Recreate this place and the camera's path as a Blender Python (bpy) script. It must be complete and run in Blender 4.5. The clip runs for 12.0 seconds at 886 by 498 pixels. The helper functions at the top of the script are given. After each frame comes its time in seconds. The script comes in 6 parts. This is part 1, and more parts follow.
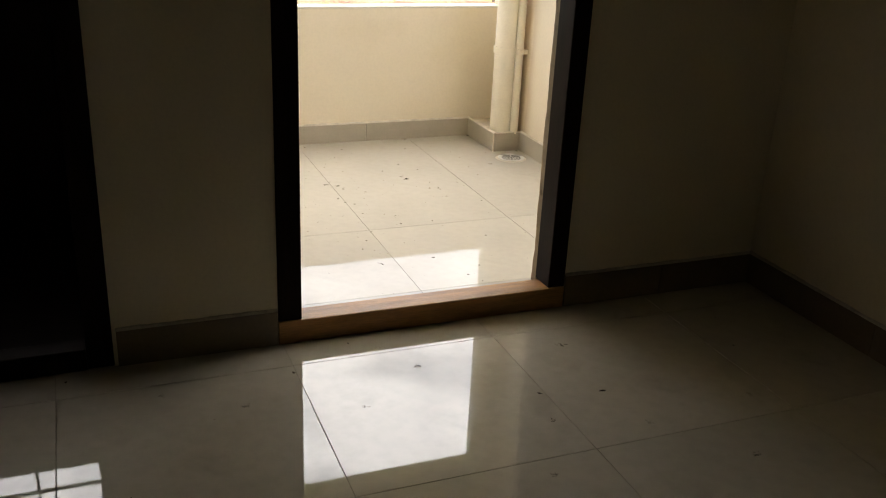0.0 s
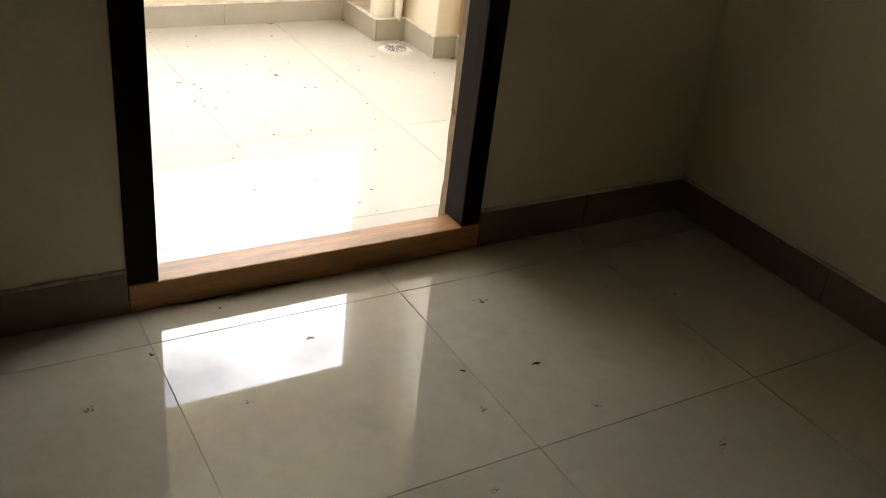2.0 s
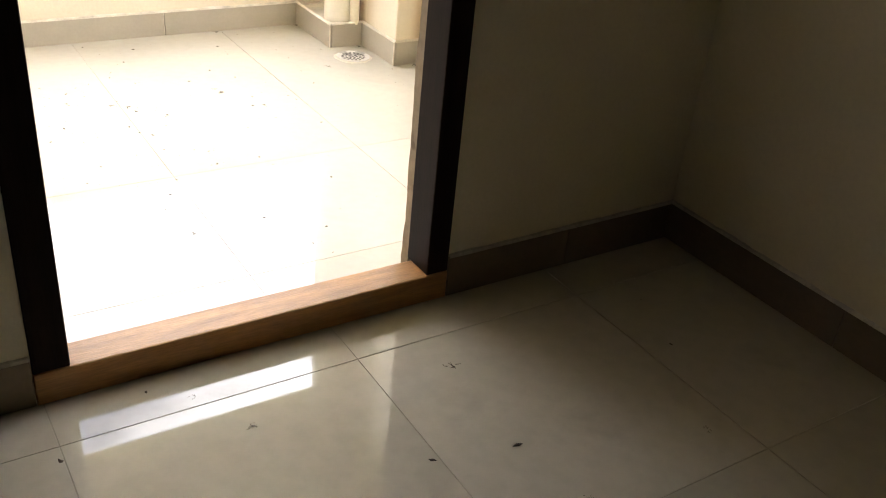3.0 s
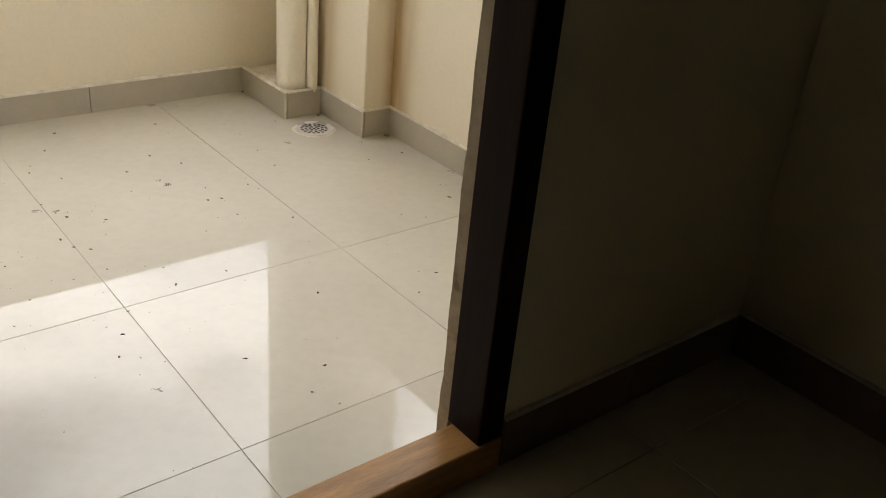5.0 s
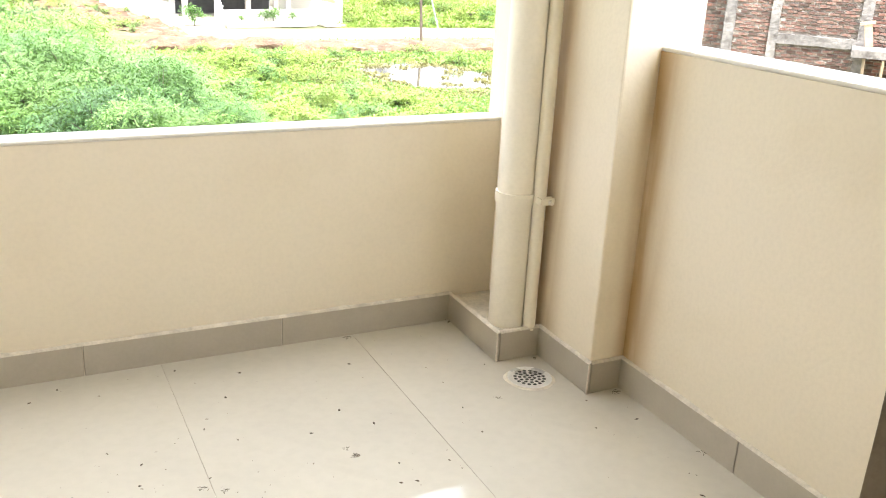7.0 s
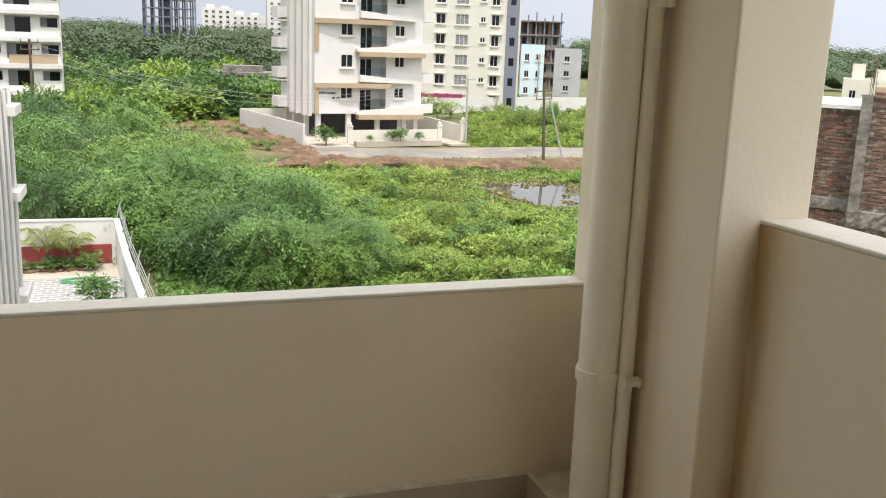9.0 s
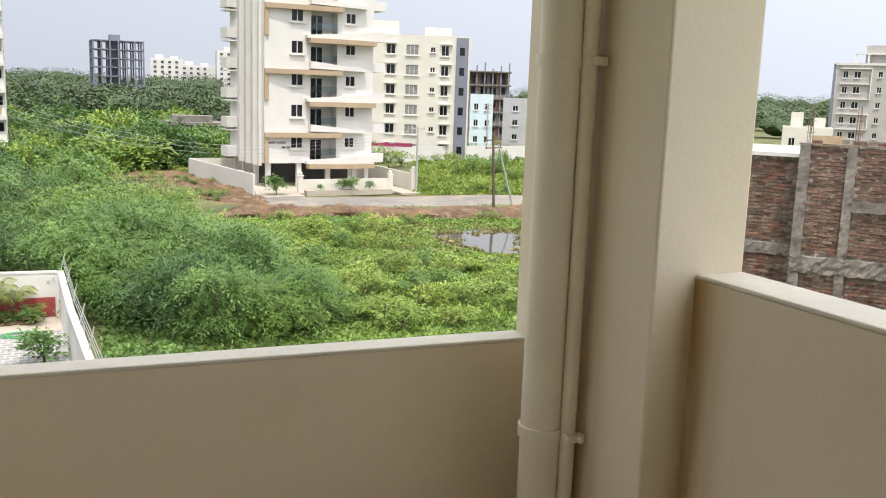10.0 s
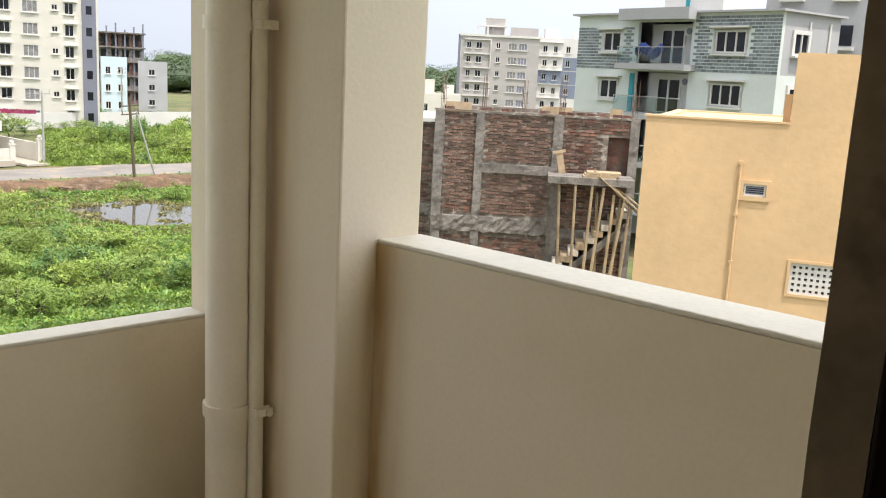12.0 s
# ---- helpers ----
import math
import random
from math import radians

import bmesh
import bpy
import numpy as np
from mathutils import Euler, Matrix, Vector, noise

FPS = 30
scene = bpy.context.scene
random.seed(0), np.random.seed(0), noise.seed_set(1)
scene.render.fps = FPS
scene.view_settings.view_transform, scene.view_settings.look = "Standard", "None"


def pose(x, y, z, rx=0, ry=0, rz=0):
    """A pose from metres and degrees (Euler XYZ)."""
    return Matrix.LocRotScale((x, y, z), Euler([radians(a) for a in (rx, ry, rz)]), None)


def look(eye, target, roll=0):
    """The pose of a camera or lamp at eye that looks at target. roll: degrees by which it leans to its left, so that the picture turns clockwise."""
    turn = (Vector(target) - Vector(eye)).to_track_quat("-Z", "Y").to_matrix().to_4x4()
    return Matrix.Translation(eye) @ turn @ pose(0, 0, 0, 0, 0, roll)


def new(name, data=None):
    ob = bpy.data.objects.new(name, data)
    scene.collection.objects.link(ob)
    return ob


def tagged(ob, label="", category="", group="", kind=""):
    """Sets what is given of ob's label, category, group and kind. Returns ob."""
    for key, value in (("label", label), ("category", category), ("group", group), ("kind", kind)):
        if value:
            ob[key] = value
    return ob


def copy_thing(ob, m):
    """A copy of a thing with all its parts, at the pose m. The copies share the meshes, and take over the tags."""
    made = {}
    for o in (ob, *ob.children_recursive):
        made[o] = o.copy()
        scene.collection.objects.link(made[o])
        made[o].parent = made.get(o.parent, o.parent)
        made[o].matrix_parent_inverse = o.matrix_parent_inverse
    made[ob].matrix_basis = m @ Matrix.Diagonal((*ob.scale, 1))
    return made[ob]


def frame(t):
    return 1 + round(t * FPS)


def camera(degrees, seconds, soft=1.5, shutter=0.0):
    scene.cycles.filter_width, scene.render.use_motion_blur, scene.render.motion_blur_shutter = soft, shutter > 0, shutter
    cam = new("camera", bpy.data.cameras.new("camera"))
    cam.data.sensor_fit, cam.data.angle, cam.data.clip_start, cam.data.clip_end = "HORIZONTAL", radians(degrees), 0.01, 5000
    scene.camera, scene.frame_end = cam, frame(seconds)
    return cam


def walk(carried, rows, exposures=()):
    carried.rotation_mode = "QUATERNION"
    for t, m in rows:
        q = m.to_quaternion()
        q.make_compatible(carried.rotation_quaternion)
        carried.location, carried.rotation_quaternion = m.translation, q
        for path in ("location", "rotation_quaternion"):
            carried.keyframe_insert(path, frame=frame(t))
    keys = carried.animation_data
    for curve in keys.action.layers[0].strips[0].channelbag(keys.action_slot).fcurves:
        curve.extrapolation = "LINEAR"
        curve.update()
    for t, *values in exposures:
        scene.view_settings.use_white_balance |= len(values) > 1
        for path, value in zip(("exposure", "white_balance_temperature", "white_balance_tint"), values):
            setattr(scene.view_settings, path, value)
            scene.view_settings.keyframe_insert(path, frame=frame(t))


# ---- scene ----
cam = camera(51.6, 12.0, soft=1.1)
PATH = [
    (0, (0.025, -0.002, 1.301), (0.734, 1.712, 0.553), 2.8),
    (0.5, (0.07, 0.112, 1.277), (0.76, 1.77, 0.396), 3.7),
    (1, (0.093, 0.252, 1.259), (0.848, 1.848, 0.32), 4.9),
    (1.5, (0.105, 0.408, 1.26), (0.952, 1.943, 0.298), 6.1),
    (2, (0.142, 0.533, 1.251), (1.094, 1.994, 0.272), 7.0),
    (2.5, (0.232, 0.661, 1.234), (1.21, 2.093, 0.238), 6.4),
    (3, (0.337, 0.807, 1.245), (1.327, 2.225, 0.24), 5.9),
    (5, (0.424, 1.381, 1.216), (1.572, 2.717, 0.27), 5.6),
    (5.5, (0.5, 1.532, 1.219), (1.441, 3.052, 0.325), 2.5),
    (6, (0.576, 1.669, 1.232), (1.359, 3.299, 0.378), 1.1),
    (6.5, (0.626, 1.806, 1.246), (1.425, 3.461, 0.458), 2.1),
    (7, (0.672, 1.956, 1.283), (1.526, 3.635, 0.611), 3.0),
    (9, (0.897, 2.145, 1.384), (1.526, 3.991, 0.94), 2.1),
    (9.5, (0.911, 2.146, 1.407), (1.566, 3.998, 1.034), 1.9),
    (10, (0.935, 2.153, 1.405), (1.666, 3.984, 1.067), 2.0),
    (10.5, (0.936, 2.157, 1.404), (1.809, 3.923, 1.062), 2.2),
    (11, (0.936, 2.169, 1.402), (1.992, 3.829, 1.041), 2.3),
    (11.5, (0.925, 2.21, 1.403), (2.165, 3.735, 1.032), 2.6),
    (12, (0.891, 2.226, 1.402), (2.25, 3.643, 1.024), 2.9),
]
walk_exposures = [(0.0, 1.75, 6900, 15), (0.5, 2.0, 6700, 14), (1.0, 2.18, 6600, 13), (1.5, 2.45, 6550, 14), (2.0, 2.62, 6500, 17), (2.5, 2.82, 6500, 17), (3.0, 2.75, 6500, 17), (4.0, 1.95, 6700, 15),
                  (5.0, 1.42, 6700, 14), (5.5, 1.3, 6800, 14), (6.0, 1.45, 6750, 14), (6.5, 1.58, 6600, 14), (7.0, 1.93, 6250, 14), (7.4, 1.9, 6250, 14), (8.6, 0.25, 6600, 14), (9.0, 0.13, 6700, 14), (9.5, 0.13, 6700, 14), (10.5, 0.13, 6700, 14), (12.0, 0.24, 6650, 14)]
walk(cam, [(t, look(eye, target, roll)) for t, eye, target, roll in PATH], walk_exposures)

# ---- world, sun ----
world = bpy.data.worlds.new("world")
scene.world = world
world.use_nodes = True
wn, wl = world.node_tree.nodes, world.node_tree.links
wn.clear()
SUN_EL, SUN_AZ = radians(68), radians(186)
sky = wn.new("ShaderNodeTexSky")
sky.sky_type = "NISHITA"
sky.sun_disc = False
sky.sun_elevation, sky.sun_rotation = SUN_EL, SUN_AZ
sky.air_density, sky.dust_density, sky.ozone_density = 1.0, 2.0, 1.0
wtex = wn.new("ShaderNodeTexCoord")
wmap = wn.new("ShaderNodeMapping")
wmap.inputs["Scale"].default_value = (1.0, 1.0, 2.2)
wnoise = wn.new("ShaderNodeTexNoise")
wnoise.inputs["Scale"].default_value = 4.2
wnoise.inputs["Detail"].default_value = 8.0
wnoise.inputs["Roughness"].default_value = 0.6
wramp = wn.new("ShaderNodeValToRGB")
wramp.color_ramp.elements[0].position, wramp.color_ramp.elements[1].position = 0.33, 0.58
wramp.color_ramp.elements[0].color = (0.12, 0.12, 0.12, 1)
wsep = wn.new("ShaderNodeSeparateXYZ")
wup = wn.new("ShaderNodeValToRGB")       # overcast: pale at the horizon, brighter towards the zenith
wup.color_ramp.elements[0].position, wup.color_ramp.elements[1].position = 0.0, 0.55
wup.color_ramp.elements[0].color, wup.color_ramp.elements[1].color = (0.305, 0.34, 0.385, 1), (0.97, 1.0, 1.0, 1)
wlow = wup.color_ramp.elements.new(0.22)
wlow.color = (0.38, 0.425, 0.495, 1)
whigh = wn.new("ShaderNodeMapRange")     # even haze low down, broken cloud higher up
whigh.inputs["From Min"].default_value, whigh.inputs["From Max"].default_value = 0.20, 0.36
whigh.inputs["To Min"].default_value, whigh.inputs["To Max"].default_value = 1.0, 0.0
wmax = wn.new("ShaderNodeMath")
wmax.operation = "MAXIMUM"
wscale = wn.new("ShaderNodeMix")
wscale.data_type, wscale.blend_type = "RGBA", "MULTIPLY"
wscale.inputs[0].default_value = 1.0
wscale.inputs[7].default_value = (21.5, 21.5, 21.5, 1.0)
wcol = wn.new("ShaderNodeMix")
wcol.data_type = "RGBA"
wl.new(wtex.outputs["Generated"], wsep.inputs[0])
wl.new(wsep.outputs["Z"], wup.inputs["Fac"])
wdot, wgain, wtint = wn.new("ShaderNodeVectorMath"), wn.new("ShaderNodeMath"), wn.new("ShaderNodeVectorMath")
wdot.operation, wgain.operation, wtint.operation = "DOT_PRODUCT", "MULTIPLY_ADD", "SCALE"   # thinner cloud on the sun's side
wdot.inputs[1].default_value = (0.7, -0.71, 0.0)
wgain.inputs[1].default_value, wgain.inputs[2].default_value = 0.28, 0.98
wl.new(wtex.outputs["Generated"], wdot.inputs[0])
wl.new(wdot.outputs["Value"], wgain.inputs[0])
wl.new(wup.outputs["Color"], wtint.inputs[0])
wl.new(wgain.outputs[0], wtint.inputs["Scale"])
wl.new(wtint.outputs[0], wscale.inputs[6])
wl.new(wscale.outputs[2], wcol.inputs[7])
wbg = wn.new("ShaderNodeBackground")
wbg.inputs["Strength"].default_value = 0.11
wout = wn.new("ShaderNodeOutputWorld")
wl.new(wtex.outputs["Generated"], wmap.inputs["Vector"])
wl.new(wmap.outputs["Vector"], wnoise.inputs["Vector"])
wl.new(wnoise.outputs["Fac"], wramp.inputs["Fac"])
wl.new(wsep.outputs["Z"], whigh.inputs["Value"])
wl.new(whigh.outputs["Result"], wmax.inputs[0])
wl.new(wramp.outputs["Color"], wmax.inputs[1])
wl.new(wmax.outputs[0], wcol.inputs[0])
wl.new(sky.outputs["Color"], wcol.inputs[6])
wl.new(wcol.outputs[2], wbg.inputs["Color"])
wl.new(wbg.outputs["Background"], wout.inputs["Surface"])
sun_data = bpy.data.lights.new("sun", "SUN")
sun_data.energy, sun_data.angle, sun_data.color = 3.3, radians(2), (1.0, 0.96, 0.9)
sun = new("sun", sun_data)
sun_dir = Vector((math.sin(SUN_AZ) * math.cos(SUN_EL), math.cos(SUN_AZ) * math.cos(SUN_EL), math.sin(SUN_EL)))
sun.matrix_world = look(sun_dir * 60, (0, 0, 0))


# ---- materials ----
def material(name, color, rough=0.6, var=0.12, scale=3.0, grain=60.0, bump=0.1, metal=0.0, spec=0.5, second=None, second_at=0.55,
             per_object=0.0, per_island=0.0, stretch=(1, 1, 1), bump_distance=0.004):
    """A paint, stone, wood or metal: a base colour with large soft variation, fine grain and a little relief."""
    m = bpy.data.materials.new(name)
    m.use_nodes = True
    n, l = m.node_tree.nodes, m.node_tree.links
    b = n["Principled BSDF"]
    co = n.new("ShaderNodeTexCoord")
    mp = n.new("ShaderNodeMapping")
    mp.inputs["Scale"].default_value = stretch
    l.new(co.outputs["Object"], mp.inputs["Vector"])
    big, fine = n.new("ShaderNodeTexNoise"), n.new("ShaderNodeTexNoise")
    big.inputs["Scale"].default_value, big.inputs["Detail"].default_value = scale, 4
    fine.inputs["Scale"].default_value, fine.inputs["Detail"].default_value = grain, 3
    for t in (big, fine):
        l.new(mp.outputs["Vector"], t.inputs["Vector"])
    ramp = n.new("ShaderNodeValToRGB")
    dark = [c * (1 - var) for c in color]
    lite = [min(1, c * (1 + var * 0.6)) for c in color]
    ramp.color_ramp.elements[0].position, ramp.color_ramp.elements[1].position = 0.3, 0.7
    ramp.color_ramp.elements[0].color, ramp.color_ramp.elements[1].color = (*dark, 1), (*lite, 1)
    l.new(big.outputs["Fac"], ramp.inputs["Fac"])
    col = ramp.outputs["Color"]
    if second:
        r2 = n.new("ShaderNodeValToRGB")
        r2.color_ramp.elements[0].position, r2.color_ramp.elements[1].position = second_at, second_at + 0.12
        mid = n.new("ShaderNodeTexNoise")
        mid.inputs["Scale"].default_value, mid.inputs["Detail"].default_value = scale * 2.3, 6
        l.new(mp.outputs["Vector"], mid.inputs["Vector"])
        l.new(mid.outputs["Fac"], r2.inputs["Fac"])
        mx = n.new("ShaderNodeMix")
        mx.data_type = "RGBA"
        mx.inputs[7].default_value = (*second, 1)
        l.new(r2.outputs["Color"], mx.inputs[0])
        l.new(col, mx.inputs[6])
        col = mx.outputs[2]
    g = n.new("ShaderNodeMix")
    g.data_type, g.blend_type = "RGBA", "MULTIPLY"
    g.inputs[0].default_value = min(1.0, var * 1.5)
    gr = n.new("ShaderNodeValToRGB")
    gr.color_ramp.elements[0].position, gr.color_ramp.elements[1].position = 0.3, 0.6
    gr.color_ramp.elements[0].color = (0.55, 0.55, 0.55, 1)
    l.new(fine.outputs["Fac"], gr.inputs["Fac"])
    l.new(col, g.inputs[6])
    l.new(gr.outputs["Color"], g.inputs[7])
    col = g.outputs[2]
    if per_object or per_island:
        src = n.new("ShaderNodeObjectInfo").outputs["Random"] if per_object else n.new("ShaderNodeNewGeometry").outputs["Random Per Island"]
        hsv = n.new("ShaderNodeHueSaturation")
        rng = n.new("ShaderNodeMapRange")
        k = per_object or per_island
        rng.inputs["To Min"].default_value, rng.inputs["To Max"].default_value = 1 - k, 1 + k
        l.new(src, rng.inputs["Value"])
        l.new(rng.outputs["Result"], hsv.inputs["Value"])
        l.new(col, hsv.inputs["Color"])
        col = hsv.outputs["Color"]
    l.new(col, b.inputs["Base Color"])
    rr = n.new("ShaderNodeMapRange")
    rr.inputs["To Min"].default_value, rr.inputs["To Max"].default_value = max(0.02, rough * 0.85), min(1, rough * 1.15)
    l.new(big.outputs["Fac"], rr.inputs["Value"])
    l.new(rr.outputs["Result"], b.inputs["Roughness"])
    b.inputs["Metallic"].default_value = metal
    b.inputs["Specular IOR Level"].default_value = spec
    if bump:
        bp = n.new("ShaderNodeBump")
        bp.inputs["Strength"].default_value, bp.inputs["Distance"].default_value = bump, bump_distance
        l.new(fine.outputs["Fac"], bp.inputs["Height"])
        l.new(bp.outputs["Normal"], b.inputs["Normal"])
    return m


def foliage(name, color, var=0.2, translucent=0.14, patch=0.5, scale=0.55):
    """Leaves: patches of lighter and darker growth, a little change from leaf to leaf and from plant to plant."""
    m = material(name, color, rough=0.5, var=patch, scale=scale, grain=9, bump=0, spec=0.35, per_island=var)
    n, l = m.node_tree.nodes, m.node_tree.links
    b = n["Principled BSDF"]
    src = b.inputs["Base Color"].links[0].from_socket
    info, rng, hue = n.new("ShaderNodeObjectInfo"), n.new("ShaderNodeMapRange"), n.new("ShaderNodeHueSaturation")
    rng.inputs["To Min"].default_value, rng.inputs["To Max"].default_value = 0.82, 1.25
    l.new(info.outputs["Random"], rng.inputs["Value"])
    l.new(rng.outputs["Result"], hue.inputs["Value"])
    turn = n.new("ShaderNodeMapRange")
    turn.inputs["To Min"].default_value, turn.inputs["To Max"].default_value = 0.504, 0.482
    l.new(info.outputs["Random"], turn.inputs["Value"])
    l.new(turn.outputs["Result"], hue.inputs["Hue"])
    l.new(src, hue.inputs["Color"])
    l.new(hue.outputs["Color"], b.inputs["Base Color"])
    tr, mix = n.new("ShaderNodeBsdfTranslucent"), n.new("ShaderNodeMixShader")
    mix.inputs[0].default_value = translucent
    tr.inputs["Color"].default_value = (color[0] * 1.6, color[1] * 1.5, color[2] * 0.8, 1)
    l.new(b.outputs[0], mix.inputs[1])
    l.new(tr.outputs[0], mix.inputs[2])
    l.new(mix.outputs[0], n["Material Output"].inputs["Surface"])
    return m


def glass(name, color=(0.9, 0.95, 0.95), rough=0.02):
    m = bpy.data.materials.new(name)
    m.use_nodes = True
    b = m.node_tree.nodes["Principled BSDF"]
    b.inputs["Base Color"].default_value = (*color, 1)
    b.inputs["Roughness"].default_value = rough
    b.inputs["Transmission Weight"].default_value = 1.0
    b.inputs["IOR"].default_value = 1.45
    return m


M_ROOM = material("room_wall_paint", (0.80, 0.71, 0.52), 0.55, 0.06, 1.2, 90, 0.15)
M_CREAM = material("balcony_wall_paint", (0.83, 0.735, 0.575), 0.55, 0.05, 0.9, 80, 0.15, second=(0.80, 0.70, 0.535), second_at=0.56)


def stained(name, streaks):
    """Balcony paint with brown water streaks, on the column mixed with painted contact shade; streaks: (axis, from, to,
    colour, strength, top), strongest at to, fading out at the height top.
    """
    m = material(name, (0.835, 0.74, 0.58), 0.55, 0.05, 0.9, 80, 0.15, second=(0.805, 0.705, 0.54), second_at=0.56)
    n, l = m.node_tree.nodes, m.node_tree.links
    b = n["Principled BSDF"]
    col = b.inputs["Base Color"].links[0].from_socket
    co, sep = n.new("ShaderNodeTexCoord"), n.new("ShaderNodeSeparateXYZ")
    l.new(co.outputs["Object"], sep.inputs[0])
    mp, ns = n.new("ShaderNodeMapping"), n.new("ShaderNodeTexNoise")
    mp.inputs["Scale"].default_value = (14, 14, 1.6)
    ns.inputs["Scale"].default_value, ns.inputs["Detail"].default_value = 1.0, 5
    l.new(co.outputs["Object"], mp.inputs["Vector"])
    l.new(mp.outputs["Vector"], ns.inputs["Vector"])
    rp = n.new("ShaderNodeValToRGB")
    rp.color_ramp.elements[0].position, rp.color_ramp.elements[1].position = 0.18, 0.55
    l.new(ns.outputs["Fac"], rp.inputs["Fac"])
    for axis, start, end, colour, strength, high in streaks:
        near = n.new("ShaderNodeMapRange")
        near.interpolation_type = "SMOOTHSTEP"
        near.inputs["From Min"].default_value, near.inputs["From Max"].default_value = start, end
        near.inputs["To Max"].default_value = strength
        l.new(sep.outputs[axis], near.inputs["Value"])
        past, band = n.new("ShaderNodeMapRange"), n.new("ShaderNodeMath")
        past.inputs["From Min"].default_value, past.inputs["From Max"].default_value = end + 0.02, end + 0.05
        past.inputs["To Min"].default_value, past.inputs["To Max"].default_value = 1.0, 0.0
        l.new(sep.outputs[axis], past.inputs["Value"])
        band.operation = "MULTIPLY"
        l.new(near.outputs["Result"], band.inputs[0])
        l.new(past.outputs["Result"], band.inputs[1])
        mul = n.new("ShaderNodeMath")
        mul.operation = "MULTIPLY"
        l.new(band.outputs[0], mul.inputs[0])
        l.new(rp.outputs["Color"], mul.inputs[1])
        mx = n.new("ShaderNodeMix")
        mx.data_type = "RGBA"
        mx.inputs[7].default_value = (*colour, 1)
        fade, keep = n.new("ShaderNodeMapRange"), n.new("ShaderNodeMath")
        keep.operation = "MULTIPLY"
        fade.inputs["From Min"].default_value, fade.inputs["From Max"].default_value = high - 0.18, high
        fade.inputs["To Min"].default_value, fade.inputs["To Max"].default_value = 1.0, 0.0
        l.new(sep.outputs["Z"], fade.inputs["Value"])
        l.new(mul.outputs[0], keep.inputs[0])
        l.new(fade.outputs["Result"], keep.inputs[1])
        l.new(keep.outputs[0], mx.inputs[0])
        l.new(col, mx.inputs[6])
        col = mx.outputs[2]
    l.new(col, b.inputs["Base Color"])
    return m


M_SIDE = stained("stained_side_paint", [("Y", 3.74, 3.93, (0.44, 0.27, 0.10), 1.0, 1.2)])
# the Y streak holds brown stain plus painted contact shade beside the pipes
M_COLUMN = stained("stained_shaded_column_paint", [("Y", 4.04, 4.20, (0.48, 0.33, 0.16), 0.8, 3.0), ("X", 2.222, 2.29, (0.46, 0.29, 0.11), 0.8, 1.0)])
# brown plaster, darker than the balcony paint and mottled by noise
M_REVEAL = material("mottled_brown_reveal_plaster", (0.40, 0.31, 0.20), 0.8, 0.25, 9, 60, 0.4, second=(0.22, 0.16, 0.10), second_at=0.58)
M_COPING = material("parapet_top_paint", (0.80, 0.76, 0.66), 0.6, 0.1, 3, 60, 0.2)
M_CEIL = material("ceiling_paint", (0.85, 0.82, 0.75), 0.7, 0.05, 1, 60, 0.1)
M_TILE = material("vitrified_tile", (0.55, 0.49, 0.385), 0.012, 0.10, 2.2, 25, 0, spec=0.72, second=(0.495, 0.435, 0.34), second_at=0.56, per_object=0.02)
M_TILE_B = material("balcony_tile", (0.58, 0.54, 0.46), 0.028, 0.06, 2.0, 30, 0, spec=0.42, second=(0.56, 0.52, 0.44), second_at=0.58, per_object=0.02)
M_GROUT = material("grout", (0.48, 0.42, 0.33), 0.9, 0.3, 8, 80, 0.2)
M_GROUT_B = material("pale_balcony_grout", (0.54, 0.49, 0.40), 0.8, 0.3, 3, 80, 0.2, second=(0.34, 0.29, 0.22), second_at=0.58)
M_SKIRT = material("skirting_tile", (0.47, 0.42, 0.335), 0.34, 0.05, 9, 90, 0.05, per_object=0.02)
M_SKIRT_R = material("brown_skirting_tile", (0.20, 0.145, 0.09), 0.3, 0.15, 4, 70, 0.05, per_object=0.04)
M_WHITECEM = material("white_cement", (0.72, 0.655, 0.55), 0.9, 0.2, 20, 120, 0.4)
# real wood on the doors; on the store's surfaces it stands for darkness
M_FRAME = material("dark_stained_wood_and_store_shade", (0.020, 0.011, 0.008), 0.45, 0.35, 6, 40, 0.05, spec=0.055, stretch=(6, 6, 0.6))
M_SILL = material("varnished_sill_wood", (0.56, 0.28, 0.09), 0.38, 0.3, 7, 60, 0.2, stretch=(0.7, 6, 6))
M_LEAF = material("door_leaf_laminate", (0.37, 0.32, 0.26), 0.45, 0.25, 5, 60, 0.1, stretch=(6, 6, 0.7))
M_STEEL = material("brushed_steel", (0.78, 0.76, 0.72), 0.28, 0.15, 8, 120, 0.1, metal=0.25)
M_BLACKMETAL = material("black_iron", (0.025, 0.023, 0.024), 0.4, 0.3, 20, 150, 0.2, metal=0.6)
M_PIPE = material("cream_painted_pipe", (0.90, 0.83, 0.69), 0.34, 0.06, 4, 90, 0.1)
M_DEBRIS = material("dry_debris", (0.09, 0.065, 0.045), 0.9, 0.4, 20, 100, 0.3, per_island=0.5)
M_ALU = material("window_frame_metal", (0.35, 0.35, 0.35), 0.4, 0.1, 6, 60, 0.05, metal=0.6)
M_PANE = glass("frosted_pane", (0.95, 0.97, 0.97), 0.25)

GZ = -9.3  # ground level under the balcony


